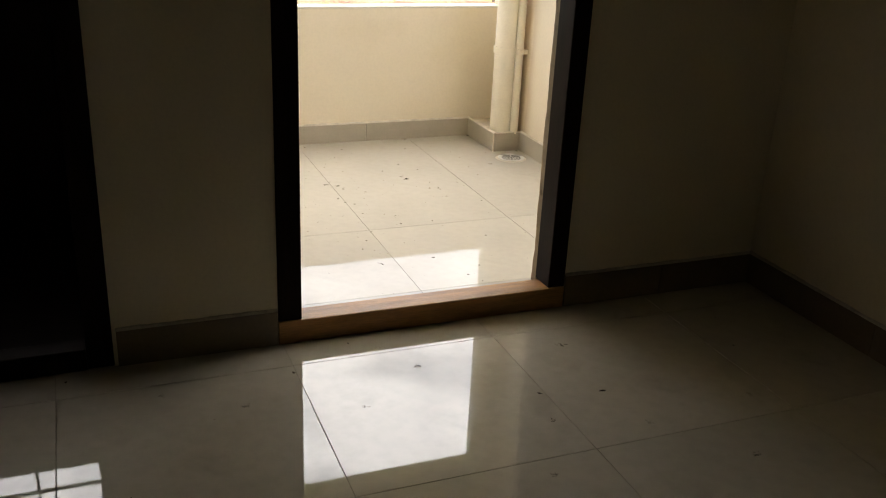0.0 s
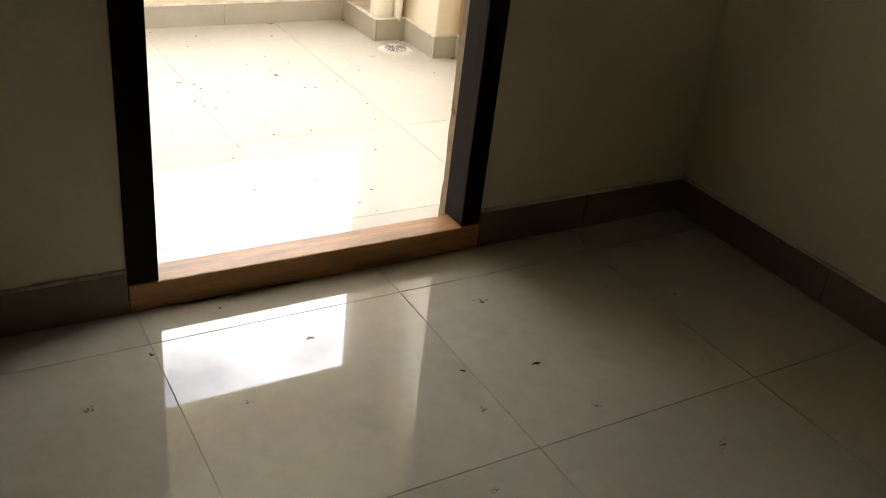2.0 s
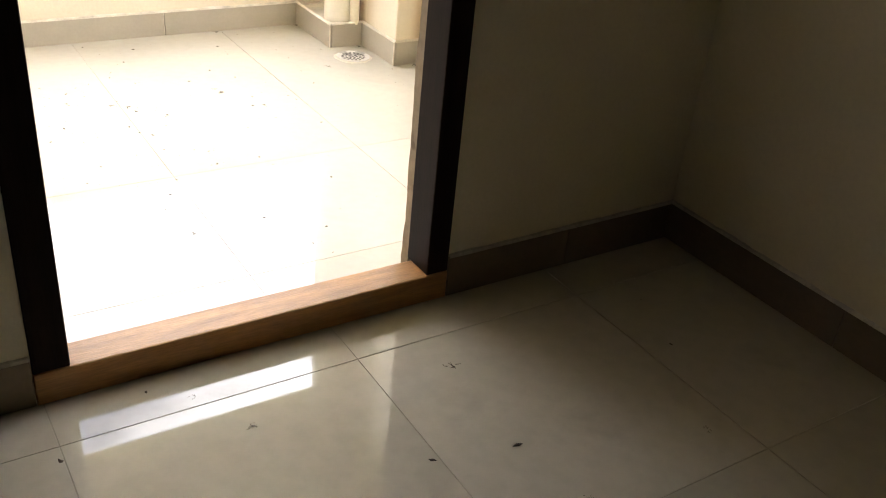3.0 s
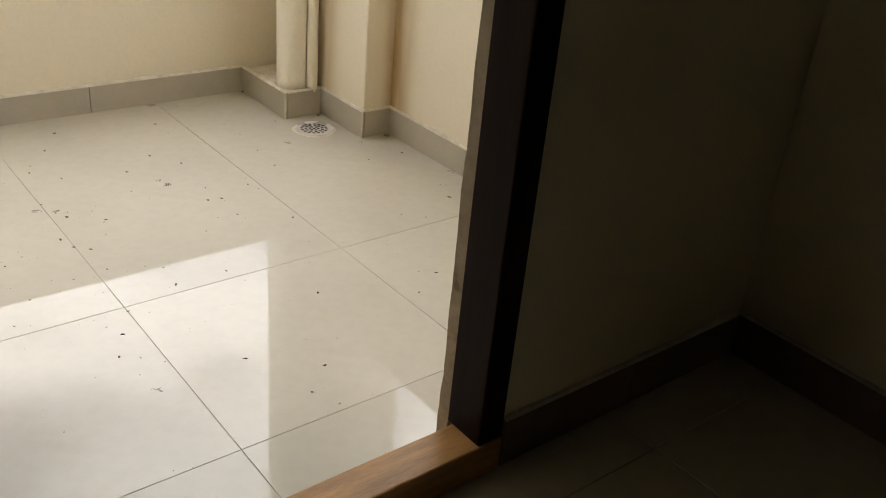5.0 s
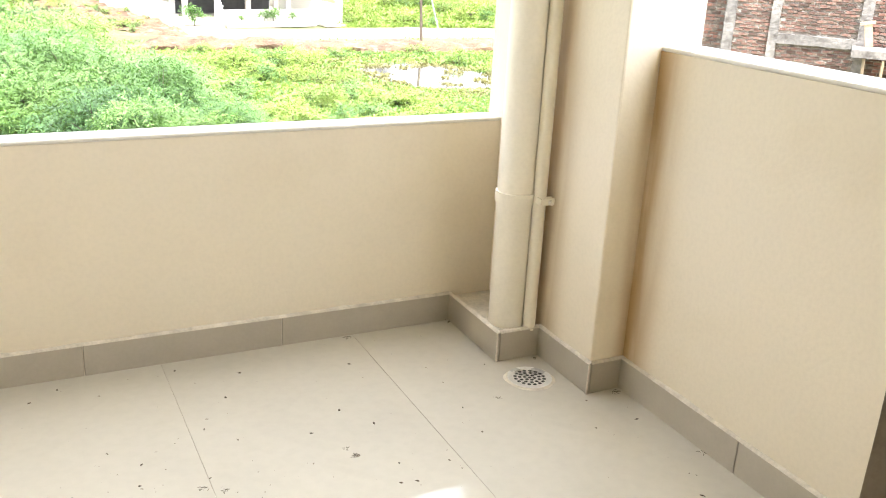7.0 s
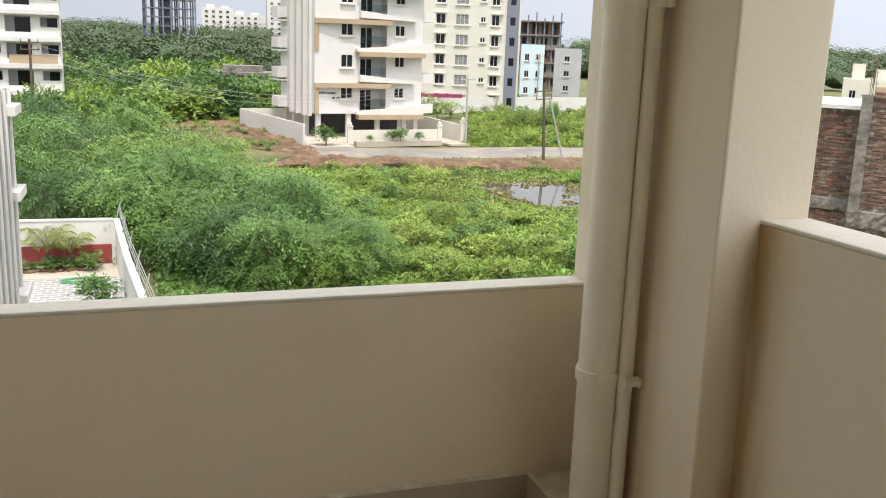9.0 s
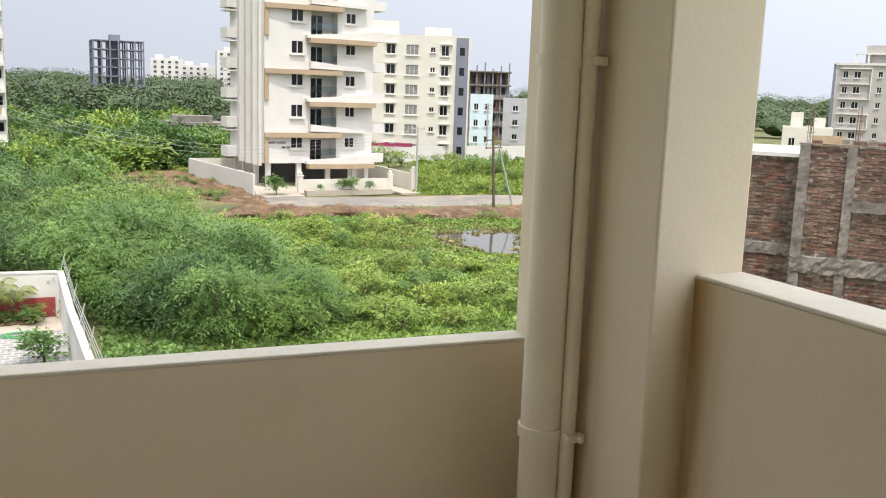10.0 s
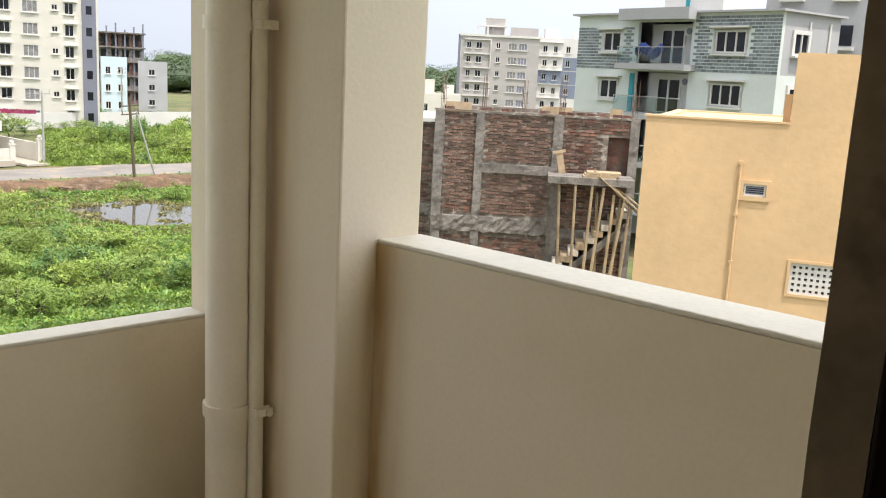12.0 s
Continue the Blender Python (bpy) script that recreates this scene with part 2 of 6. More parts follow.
# ---- mesh helpers ----
def box(bm, x0, y0, z0, x1, y1, z1, m=None, bevel=0.0):
    r = bmesh.ops.create_cube(bm, size=1.0)
    vs = r["verts"]
    bmesh.ops.scale(bm, vec=(abs(x1 - x0), abs(y1 - y0), abs(z1 - z0)), verts=vs)
    bmesh.ops.translate(bm, vec=((x0 + x1) / 2, (y0 + y1) / 2, (z0 + z1) / 2), verts=vs)
    if bevel:
        es = list({e for v in vs for e in v.link_edges})
        rb = bmesh.ops.bevel(bm, geom=es, offset=bevel, segments=2, affect="EDGES", profile=0.5)
        vs = list({v for f in rb["faces"] for v in f.verts} | {v for v in vs if v.is_valid})
    if m is not None:
        bmesh.ops.transform(bm, matrix=m, verts=vs)
    return vs


def rod(bm, a, b, r, seg=12, r2=None):
    a, b = Vector(a), Vector(b)
    d = b - a
    m = Matrix.Translation((a + b) / 2) @ d.to_track_quat("Z", "Y").to_matrix().to_4x4()
    bmesh.ops.create_cone(bm, cap_ends=True, segments=seg, radius1=r, radius2=r if r2 is None else r2, depth=d.length, matrix=m)


def ring(bm, c, r_in, r_out, z0, z1, seg=32):
    """A flat-topped ring round the z axis at c."""
    vs = []
    for i in range(seg):
        a = 2 * math.pi * i / seg
        ca, sa = math.cos(a), math.sin(a)
        vs.append([bm.verts.new((c[0] + r * ca, c[1] + r * sa, z)) for r, z in ((r_in, z0), (r_out, z0), (r_out, z1), (r_in, z1))])
    for i in range(seg):
        p, q = vs[i], vs[(i + 1) % seg]
        for j in range(4):
            k = (j + 1) % 4
            bm.faces.new((p[j], q[j], q[k], p[k]))


def mesh_from(name, bm, mat, smooth=False):
    bmesh.ops.recalc_face_normals(bm, faces=bm.faces)
    me = bpy.data.meshes.new(name)
    bm.to_mesh(me)
    bm.free()
    me.materials.append(mat)
    if smooth:
        for p in me.polygons:
            p.use_smooth = True
    return me


def part(name, bm, mat, parent=None, label="", smooth=False):
    ob = new(name, mesh_from(name, bm, mat, smooth))
    if parent is not None:
        ob.parent = parent
    if label:
        ob["label"] = label
    return ob


def thing(name, m, label="", category="", group="", kind=""):
    ob = new(name)
    ob.empty_display_size = 0.2
    ob.matrix_world = m
    return tagged(ob, label, category, group, kind)


def setting(name, bm, mat, label, category="wall", smooth=False):
    return tagged(part(name, bm, mat, smooth=smooth), label, category, kind="structure")


def shared(name, me, parent, m):
    ob = new(name, me)
    ob.parent = parent
    ob.matrix_local = m
    return ob


def wall_cells(bm, u0, u1, z0, z1, t0, t1, holes, axis="x"):
    """A wall from u0 to u1 and z0 to z1, between the depths t0 and t1, with holes (ua, ub, za, zb) that go through it."""
    us = sorted({u0, u1, *(h[0] for h in holes), *(h[1] for h in holes)})
    zs = sorted({z0, z1, *(h[2] for h in holes), *(h[3] for h in holes)})
    us = [u for u in us if u0 <= u <= u1]
    zs = [z for z in zs if z0 <= z <= z1]

    def full(ua, ub, za, zb):
        cu, cz = (ua + ub) / 2, (za + zb) / 2
        return not any(h[0] < cu < h[1] and h[2] < cz < h[3] for h in holes)
    keep = {(i, j) for i in range(len(us) - 1) for j in range(len(zs) - 1) if full(us[i], us[i + 1], zs[j], zs[j + 1])}
    cache = {}

    def vert(u, t, z):
        k = (round(u, 4), round(t, 4), round(z, 4))
        if k not in cache:
            cache[k] = bm.verts.new((u, t, z) if axis == "x" else (t, u, z))
        return cache[k]
    for i, j in keep:
        ua, ub, za, zb = us[i], us[i + 1], zs[j], zs[j + 1]
        for t in (t0, t1):
            bm.faces.new([vert(ua, t, za), vert(ub, t, za), vert(ub, t, zb), vert(ua, t, zb)])
        for di, dj, e in ((-1, 0, ((ua, za), (ua, zb))), (1, 0, ((ub, za), (ub, zb))), (0, -1, ((ua, za), (ub, za))), (0, 1, ((ua, zb), (ub, zb)))):
            if (i + di, j + dj) not in keep:
                (pa, qa), (pb, qb) = e
                bm.faces.new([vert(pa, t0, qa), vert(pb, t0, qb), vert(pb, t1, qb), vert(pa, t1, qa)])


# ---- plan of the room and the balcony ----
RF = 0.06                      # room floor above the balcony floor
Y_IN, Y_OUT = 2.30, 2.412       # wall between them
X_ROOM = 2.117                 # room's side wall
DX0, DX1 = 0.487, 1.394        # door frame outside
JX0, JX1 = 0.554, 1.337        # clear opening
DOOR_H = 2.13
BX0, BX1 = 0.25, 2.276         # balcony between its end wall and its side parapet
BX_OUT = 2.412
BY, BY_OUT = 4.516, 4.603       # front parapet
FRONT_H, SIDE_H = 0.694, 1.003
CX, CY = 2.161, 3.901          # column's corner
CEIL_B = 2.62
BEAM_B = 2.30
CEIL_R = 2.85
LX0, LX1 = -0.93, 0.048        # open doorway beside the balcony door

bm = bmesh.new()
wall_cells(bm, -3.73, X_ROOM + 0.23, -0.1, CEIL_R, Y_IN, Y_OUT, [(DX0, DX1, -0.1, DOOR_H), (LX0, LX1, RF - 0.005, 2.13)])
wall_north = setting("wall_north", bm, M_ROOM, "cream painted plaster wall with two door openings")
bm = bmesh.new()
box(bm, X_ROOM, -4.5, -0.1, X_ROOM + 0.23, Y_IN - 0.001, CEIL_R)
setting("wall_east", bm, M_ROOM, "cream painted plaster side wall of the dim room")
bm = bmesh.new()
box(bm, -3.73, -4.5, -0.1, -3.5, Y_IN - 0.001, CEIL_R)
setting("wall_west", bm, M_ROOM, "cream painted plaster wall closing the room")
bm = bmesh.new()
box(bm, -3.73, -4.73, -0.1, X_ROOM + 0.23, -4.501, CEIL_R)
setting("wall_south", bm, M_ROOM, "cream painted plaster wall behind the room")
bm = bmesh.new()
box(bm, -3.73, -4.73, CEIL_R, X_ROOM + 0.23, Y_OUT - 0.004, CEIL_R + 0.15)
tagged(part("ceiling", bm, M_CEIL), "plain off-white plaster ceiling of the room", "ceiling", kind="structure")
bm = bmesh.new()
box(bm, -3.73, -4.73, -0.16, X_ROOM + 0.23, Y_IN + 0.075, RF - 0.0022)
floor_room = setting("floor", bm, M_GROUT, "glossy cream vitrified tile floor with thin dark joints", "floor")
# dim store beyond the second doorway; its darkness is put into the surface colour
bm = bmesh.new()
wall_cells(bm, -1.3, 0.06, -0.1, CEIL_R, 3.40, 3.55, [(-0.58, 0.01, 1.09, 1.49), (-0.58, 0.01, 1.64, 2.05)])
setting("wall_store_back", bm, M_FRAME, "end wall of a dim store with a small window, coloured dark for shade")
bm = bmesh.new()
box(bm, 0.06, Y_OUT + 0.001, -0.1, BX0, BY_OUT, CEIL_R)
setting("wall_balcony_end", bm, M_CREAM, "cream plaster wall at the end of the balcony")
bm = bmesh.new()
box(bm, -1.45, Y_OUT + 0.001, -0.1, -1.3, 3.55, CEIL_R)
setting("wall_store_side", bm, M_FRAME, "side wall of a dim store, coloured dark for shade")
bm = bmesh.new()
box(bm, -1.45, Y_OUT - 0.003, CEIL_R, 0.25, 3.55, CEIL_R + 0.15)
tagged(part("ceiling_store", bm, M_FRAME), "ceiling of a dim store, coloured dark for shade", "ceiling", kind="structure")
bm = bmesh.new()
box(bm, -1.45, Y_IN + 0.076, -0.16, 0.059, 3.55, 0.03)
setting("floor_store", bm, M_FRAME, "floor of a dim store, coloured dark for shade", "floor")
win = thing("window_1", pose(0, 0, 0), "small two-light window with thin grille bars, daylit", "window", kind="structure")
for za, zb in ((1.09, 1.49), (1.64, 2.05)):
    bm = bmesh.new()
    wall_cells(bm, -0.58, 0.01, za, zb, 3.45, 3.49, [(-0.56, -0.01, za + 0.015, zb - 0.015)])
    fr = part("window_frame", bm, M_ALU, win)
    bm = bmesh.new()
    for k in (1, 2):
        z = za + (zb - za) * k / 3
        box(bm, -0.56, 3.455, z - 0.006, -0.01, 3.467, z + 0.006)
    box(bm, -0.285, 3.455, za, -0.273, 3.467, zb)
    part("grille", bm, M_ALU, win)

# balcony
bm = bmesh.new()
box(bm, BX0, Y_IN + 0.0755, -0.16, BX_OUT, BY_OUT, -0.0022)
floor_balcony = setting("floor_balcony", bm, M_GROUT_B, "cream vitrified tile balcony floor sprinkled with dry specks", "floor")
bm = bmesh.new()
box(bm, BX0 - 0.001, BY, -0.16, CX, BY_OUT, FRONT_H - 0.012)
setting("wall_parapet_front", bm, M_CREAM, "low cream plastered front parapet of the balcony")
bm = bmesh.new()
box(bm, BX0, BY - 0.001, FRONT_H - 0.012, CX, BY_OUT + 0.002, FRONT_H, bevel=0.005)
setting("trim_parapet_front", bm, M_COPING, "pale weathered top of the front parapet", "coping")
bm = bmesh.new()
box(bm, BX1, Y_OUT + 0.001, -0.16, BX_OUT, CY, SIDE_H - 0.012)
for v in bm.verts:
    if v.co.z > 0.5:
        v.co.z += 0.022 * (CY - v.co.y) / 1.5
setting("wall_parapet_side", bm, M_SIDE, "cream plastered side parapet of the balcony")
bm = bmesh.new()
box(bm, BX1 - 0.001, Y_OUT + 0.001, SIDE_H - 0.012, BX_OUT + 0.002, CY, SIDE_H, bevel=0.005)
for v in bm.verts:
    v.co.z += 0.022 * (CY - v.co.y) / 1.5
setting("trim_parapet_side", bm, M_COPING, "pale weathered top of the side parapet", "coping")
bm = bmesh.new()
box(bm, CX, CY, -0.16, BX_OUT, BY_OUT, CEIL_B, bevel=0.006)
setting("column", bm, M_COLUMN, "square cream plastered corner column with water stains and painted shade beside the pipe", "column")
bm = bmesh.new()
box(bm, BX0 - 0.19, Y_OUT + 0.002, CEIL_B, BX_OUT + 0.1, BY_OUT + 0.1, CEIL_B + 0.15)
tagged(part("ceiling_balcony", bm, M_CEIL), "plain plaster slab over the balcony", "ceiling", kind="structure")
bm = bmesh.new()
box(bm, BX0, BY, BEAM_B, CX - 0.001, BY_OUT, CEIL_B - 0.001)
box(bm, BX1, Y_OUT + 0.003, BEAM_B, BX_OUT, CY - 0.001, CEIL_B - 0.001)
setting("beam", bm, M_CREAM, "cream plastered beam along the balcony's edge", "beam")
bm = bmesh.new()
box(bm, 2.012, 4.178, -0.012, CX - 0.0005, BY - 0.0005, 0.088, bevel=0.003)
setting("plinth", bm, M_WHITECEM, "low cement plinth under the drain pipe", "plinth")
# the storeys below, which carry the balcony
bm = bmesh.new()
box(bm, -3.73, -4.73, GZ - 0.2, X_ROOM + 0.23, Y_OUT, -0.161)
box(bm, 0.06, Y_OUT + 0.0005, GZ - 0.2, BX_OUT, BY_OUT, -0.161)
box(bm, -1.45, Y_OUT + 0.0005, GZ - 0.2, 0.0595, 3.55, -0.161)
setting("wall_storeys_below", bm, M_CREAM, "cream painted lower storeys of the building")


# ---- door ----
door = thing("door_1", pose(0, 0, 0), "dark-stained wooden balcony door standing open, pale inner face", "door", kind="structure")
for x0, x1 in ((DX0, JX0), (JX1, DX1)):
    bm = bmesh.new()
    box(bm, x0, Y_IN - 0.006, 0.128, x1, 2.384, DOOR_H, bevel=0.003)
    part("jamb", bm, M_FRAME, door)
bm = bmesh.new()
box(bm, JX0 + 0.0005, Y_IN - 0.006, DOOR_H - 0.07, JX1 - 0.0005, Y_IN + 0.075, DOOR_H, bevel=0.003)
part("head", bm, M_FRAME, door)
bm = bmesh.new()
box(bm, DX0, Y_IN - 0.009, -0.005, DX1, Y_IN + 0.072, 0.1275, bevel=0.004)
part("sill", bm, M_SILL, door, "bare varnished orange-brown timber sill")
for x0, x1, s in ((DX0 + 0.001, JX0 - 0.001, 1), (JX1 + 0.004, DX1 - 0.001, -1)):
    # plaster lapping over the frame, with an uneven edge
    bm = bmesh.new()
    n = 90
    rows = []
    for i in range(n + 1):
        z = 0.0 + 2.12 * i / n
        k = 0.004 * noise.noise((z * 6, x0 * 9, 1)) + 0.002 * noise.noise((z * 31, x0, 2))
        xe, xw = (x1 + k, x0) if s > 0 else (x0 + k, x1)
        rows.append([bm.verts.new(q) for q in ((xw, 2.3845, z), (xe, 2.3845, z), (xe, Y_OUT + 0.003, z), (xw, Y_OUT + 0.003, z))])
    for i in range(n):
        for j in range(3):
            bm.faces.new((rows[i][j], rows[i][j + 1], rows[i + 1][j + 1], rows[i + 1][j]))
    part("plaster_edge", bm, M_REVEAL, door, "mottled brown plaster lapping over the door frame")
LEAF_T, LEAF_W = 0.036, 0.74
leaf_m = pose(0.530, Y_OUT + 0.004, 0.135, 0, 0, 87.0)
bm = bmesh.new()
box(bm, 0, -LEAF_T, 0, LEAF_W, 0, DOOR_H - 0.21, bevel=0.002)
leaf = part("door_leaf", bm, M_LEAF, door, "pale grey-brown laminated leaf, opened outwards")
leaf.matrix_local = leaf_m
bm = bmesh.new()
box(bm, -0.001, -LEAF_T - 0.003, -0.002, 0.012, 0.003, DOOR_H - 0.208)
edge = part("edge_strip", bm, M_FRAME, leaf)
for z in (0.885, 0.955):
    bm = bmesh.new()
    ring(bm, (0, 0), 0.009, 0.0185, -0.003, 0.003, 24)
    box(bm, -0.026, -0.0185, -0.003, -0.012, 0.0185, 0.003)
    box(bm, -0.030, -0.024, -0.012, -0.0255, 0.024, 0.012)
    st = part("bolt_staple", bm, M_BLACKMETAL, leaf, "black iron bolt staple with a round hole")
    # ring in the plane across the leaf, standing out of its face
    st.matrix_local = Matrix(((0, 0, 1, 0.52), (-1, 0, 0, -LEAF_T - 0.030), (0, 1, 0, z), (0, 0, 0, 1)))
bm = bmesh.new()
rod(bm, (0, 0, 0.055), (0, 0, 0.10), 0.0075, 16)
rod(bm, (0.002, -0.006, -0.055), (0, 0, 0.055), 0.0022, 8)
bolt = part("bolt_pin", bm, M_STEEL, leaf, "steel drop pin")
bolt.matrix_local = pose(0.512, -LEAF_T - 0.031, 0.90)
door2 = thing("door_2", pose(0, 0, 0), "dark-stained wooden frame of an open doorway to a dim store", "door", kind="structure")
for x0, x1 in ((LX1 - 0.068, LX1 - 0.001), (LX0 + 0.001, LX0 + 0.068)):
    bm = bmesh.new()
    box(bm, x0, Y_IN - 0.004, RF, x1, Y_IN + 0.075, 2.129, bevel=0.003)
    part("jamb", bm, M_FRAME, door2)
bm = bmesh.new()
box(bm, LX0 + 0.0685, Y_IN - 0.004, RF - 0.004, LX1 - 0.0685, Y_IN + 0.06, 0.118, bevel=0.003)
part("sill", bm, M_FRAME, door2)
bm = bmesh.new()
box(bm, LX0 + 0.0685, Y_IN - 0.004, 2.06, LX1 - 0.0685, Y_IN + 0.075, 2.129, bevel=0.003)
part("head", bm, M_FRAME, door2)


# ---- skirting ----
def skirting(name, runs, z0, h, label, mat):
    """runs: (x0, y0, x1, y1, nx, ny): a run along a wall whose face looks along n."""
    top = thing(name, pose(0, 0, 0), label, "skirting", kind="structure")
    for x0, y0, x1, y1, nx, ny in runs:
        length = math.hypot(x1 - x0, y1 - y0)
        count = max(1, math.ceil(length / 0.6))
        ux, uy = (x1 - x0) / length, (y1 - y0) / length
        for i in range(count):
            a, b = i * length / count + 0.0012, (i + 1) * length / count - 0.0012
            bm = bmesh.new()
            box(bm, a, 0, 0, b, 0.009, h, bevel=0.0012)
            ob = part("tile", bm, mat, top)
            m = Matrix(((ux, nx, 0, x0), (uy, ny, 0, y0), (0, 0, 1, z0), (0, 0, 0, 1)))
            ob.matrix_local = m
        # rough cement line along the top
        bm = bmesh.new()
        n = max(2, int(length / 0.02))
        lo, hi = [], []
        rng = random.Random(int(length * 1000) + int(x0 * 77))
        for i in range(n + 1):
            s = i * length / n
            k = 0.0035 + 0.0045 * abs(noise.noise((s * 9, x0 * 3, y0 * 3))) + rng.random() * 0.002
            lo.append([bm.verts.new((s, 0.0005, h - 0.001)), bm.verts.new((s, 0.0095 + k * 0.2, h - 0.001))])
            hi.append([bm.verts.new((s, 0.0005, h + k * 1.1)), bm.verts.new((s, 0.006, h + k * 0.7))])
        for i in range(n):
            bm.faces.new((lo[i][1], lo[i + 1][1], hi[i + 1][1], hi[i][1]))
            bm.faces.new((hi[i][1], hi[i + 1][1], hi[i + 1][0], hi[i][0]))
        ob = part("cement_line", bm, M_WHITECEM, top)
        ob.matrix_local = Matrix(((ux, nx, 0, x0), (uy, ny, 0, y0), (0, 0, 1, z0), (0, 0, 0, 1)))


SK_R, SK_B = 0.106, 0.098
skirting("baseboard_room", [(LX1 + 0.008, Y_IN, DX0 - 0.001, Y_IN, 0, -1), (DX1 + 0.001, Y_IN, X_ROOM - 0.009, Y_IN, 0, -1), (X_ROOM, -4.5, X_ROOM, Y_IN - 0.0, -1, 0)], RF - 0.002, SK_R, "brown-grey tile skirting round the room", M_SKIRT_R)
skirting("baseboard_balcony", [(BX0, BY, 2.004, BY, 0, -1), (2.012, BY, 2.012, 4.178 - 0.009, -1, 0), (2.012, 4.178, CX - 0.009, 4.178, 0, -1), (CX, 4.178, CX, CY - 0.009, -1, 0), (CX, CY, BX1 - 0.009, CY, 0, -1),
                               (BX1, CY, BX1, Y_OUT, -1, 0), (DX1 + 0.02, Y_OUT, BX1 - 0.01, Y_OUT, 0, 1), (BX0 + 0.01, Y_OUT, DX0 - 0.02, Y_OUT, 0, 1)], -0.002, SK_B, "grey-beige tile skirting round the balcony", M_SKIRT)


# ---- balcony things ----
PX, PY, PR = 2.076, 4.248, 0.057
pipe = thing("drain_pipe", pose(PX, PY, 0.088), "cream painted drain pipe clamped to the corner column", "pipe")
bm = bmesh.new()
for k in range(12):
    h = (CEIL_B - 0.089) / 12
    rod(bm, (0, 0, k * h), (0, 0, (k + 1) * h), PR, 48)
bmesh.ops.remove_doubles(bm, verts=bm.verts, dist=0.0005)
bmesh.ops.delete(bm, geom=[f for f in bm.faces if len(f.verts) > 4], context="FACES_ONLY")
part("pipe_body", bm, M_PIPE, pipe, smooth=False)
for p in pipe.children[0].data.polygons:
    p.use_smooth = len(p.vertices) == 4
bm = bmesh.new()
for i in range(40):
    a = i * 2 * math.pi / 40
    r = PR + 0.008 + 0.006 * noise.noise((math.cos(a) * 2, math.sin(a) * 2, 3))
    bmesh.ops.create_icosphere(bm, subdivisions=1, radius=0.008, matrix=Matrix.Translation((math.cos(a) * (r - 0.004), math.sin(a) * (r - 0.004) if math.sin(a) < 0.9 else 0.06, 0.002)))
part("cement_collar", bm, M_WHITECEM, pipe)
for z in (0.425, 1.405, 2.35):
    bm = bmesh.new()
    ring(bm, (0, 0), PR - 0.001, PR + 0.0065, z - 0.016, z + 0.016, 48)
    clamp = part("clamp", bm, M_PIPE, pipe, "painted strap clamp")
    bm = bmesh.new()
    box(bm, 0.036, -0.078, z - 0.011, 0.080, -0.073, z + 0.011, bevel=0.0015)
    box(bm, 0.036, -0.094, z - 0.011, 0.080, -0.089, z + 0.011, bevel=0.0015)
    box(bm, 0.030, -0.094, z - 0.011, 0.036, -0.040, z + 0.011, bevel=0.0015)
    rod(bm, (0.062, -0.110, z), (0.062, -0.060, z), 0.0045, 8)
    rod(bm, (0.062, -0.108, z), (0.062, -0.099, z), 0.009, 6)
    part("bolt", bm, M_PIPE, clamp)
thin = thing("thin_pipe", pose(2.130, 4.256, 0.088), "thin cream painted pipe running up beside the drain pipe", "pipe")
bm = bmesh.new()
for k in range(12):
    h = (CEIL_B - 0.089) / 12
    rod(bm, (-0.006, -0.068, k * h), (-0.006, -0.068, (k + 1) * h), 0.020, 24)
bmesh.ops.remove_doubles(bm, verts=bm.verts, dist=0.0005)
bmesh.ops.delete(bm, geom=[f for f in bm.faces if len(f.verts) > 4], context="FACES_ONLY")
tp = part("pipe_body", bm, M_PIPE, thin)
for p in tp.data.polygons:
    p.use_smooth = len(p.vertices) == 4

drain = thing("floor_drain", pose(2.045, 4.036, 0.0) @ Matrix.Diagonal((1.25, 1.25, 1.0, 1.0)), "round perforated steel floor drain with a cement rim", "drain")
bm = bmesh.new()
vs = []
for i in range(40):
    a = 2 * math.pi * i / 40
    k = 0.061 + 0.006 * noise.noise((math.cos(a) * 1.5, math.sin(a) * 1.5, 7))
    vs.append([bm.verts.new((math.cos(a) * r, math.sin(a) * r, z)) for r, z in ((0.052, 0.0035), (k - 0.006, 0.0035), (k, 0.0004))])
for i in range(40):
    p, q = vs[i], vs[(i + 1) % 40]
    for j in range(2):
        bm.faces.new((p[j], q[j], q[j + 1], p[j + 1]))
part("cement_rim", bm, M_WHITECEM, drain)
bm = bmesh.new()
ring(bm, (0, 0), 0.042, 0.054, 0.0005, 0.0055, 40)
part("steel_rim", bm, M_STEEL, drain)
bm = bmesh.new()
bmesh.ops.create_circle(bm, cap_ends=True, segments=40, radius=0.0425, matrix=Matrix.Translation((0, 0, 0.0032)))
part("grate", bm, M_STEEL, drain)
bm = bmesh.new()
for rr, n in ((0.0, 1), (0.012, 6), (0.024, 11), (0.035, 16)):
    for i in range(n):
        a = 2 * math.pi * i / n + rr * 40
        bmesh.ops.create_circle(bm, cap_ends=True, segments=8, radius=0.0048, matrix=Matrix.Translation((rr * math.cos(a), rr * math.sin(a), 0.0036)))
part("holes", bm, M_BLACKMETAL, drain)

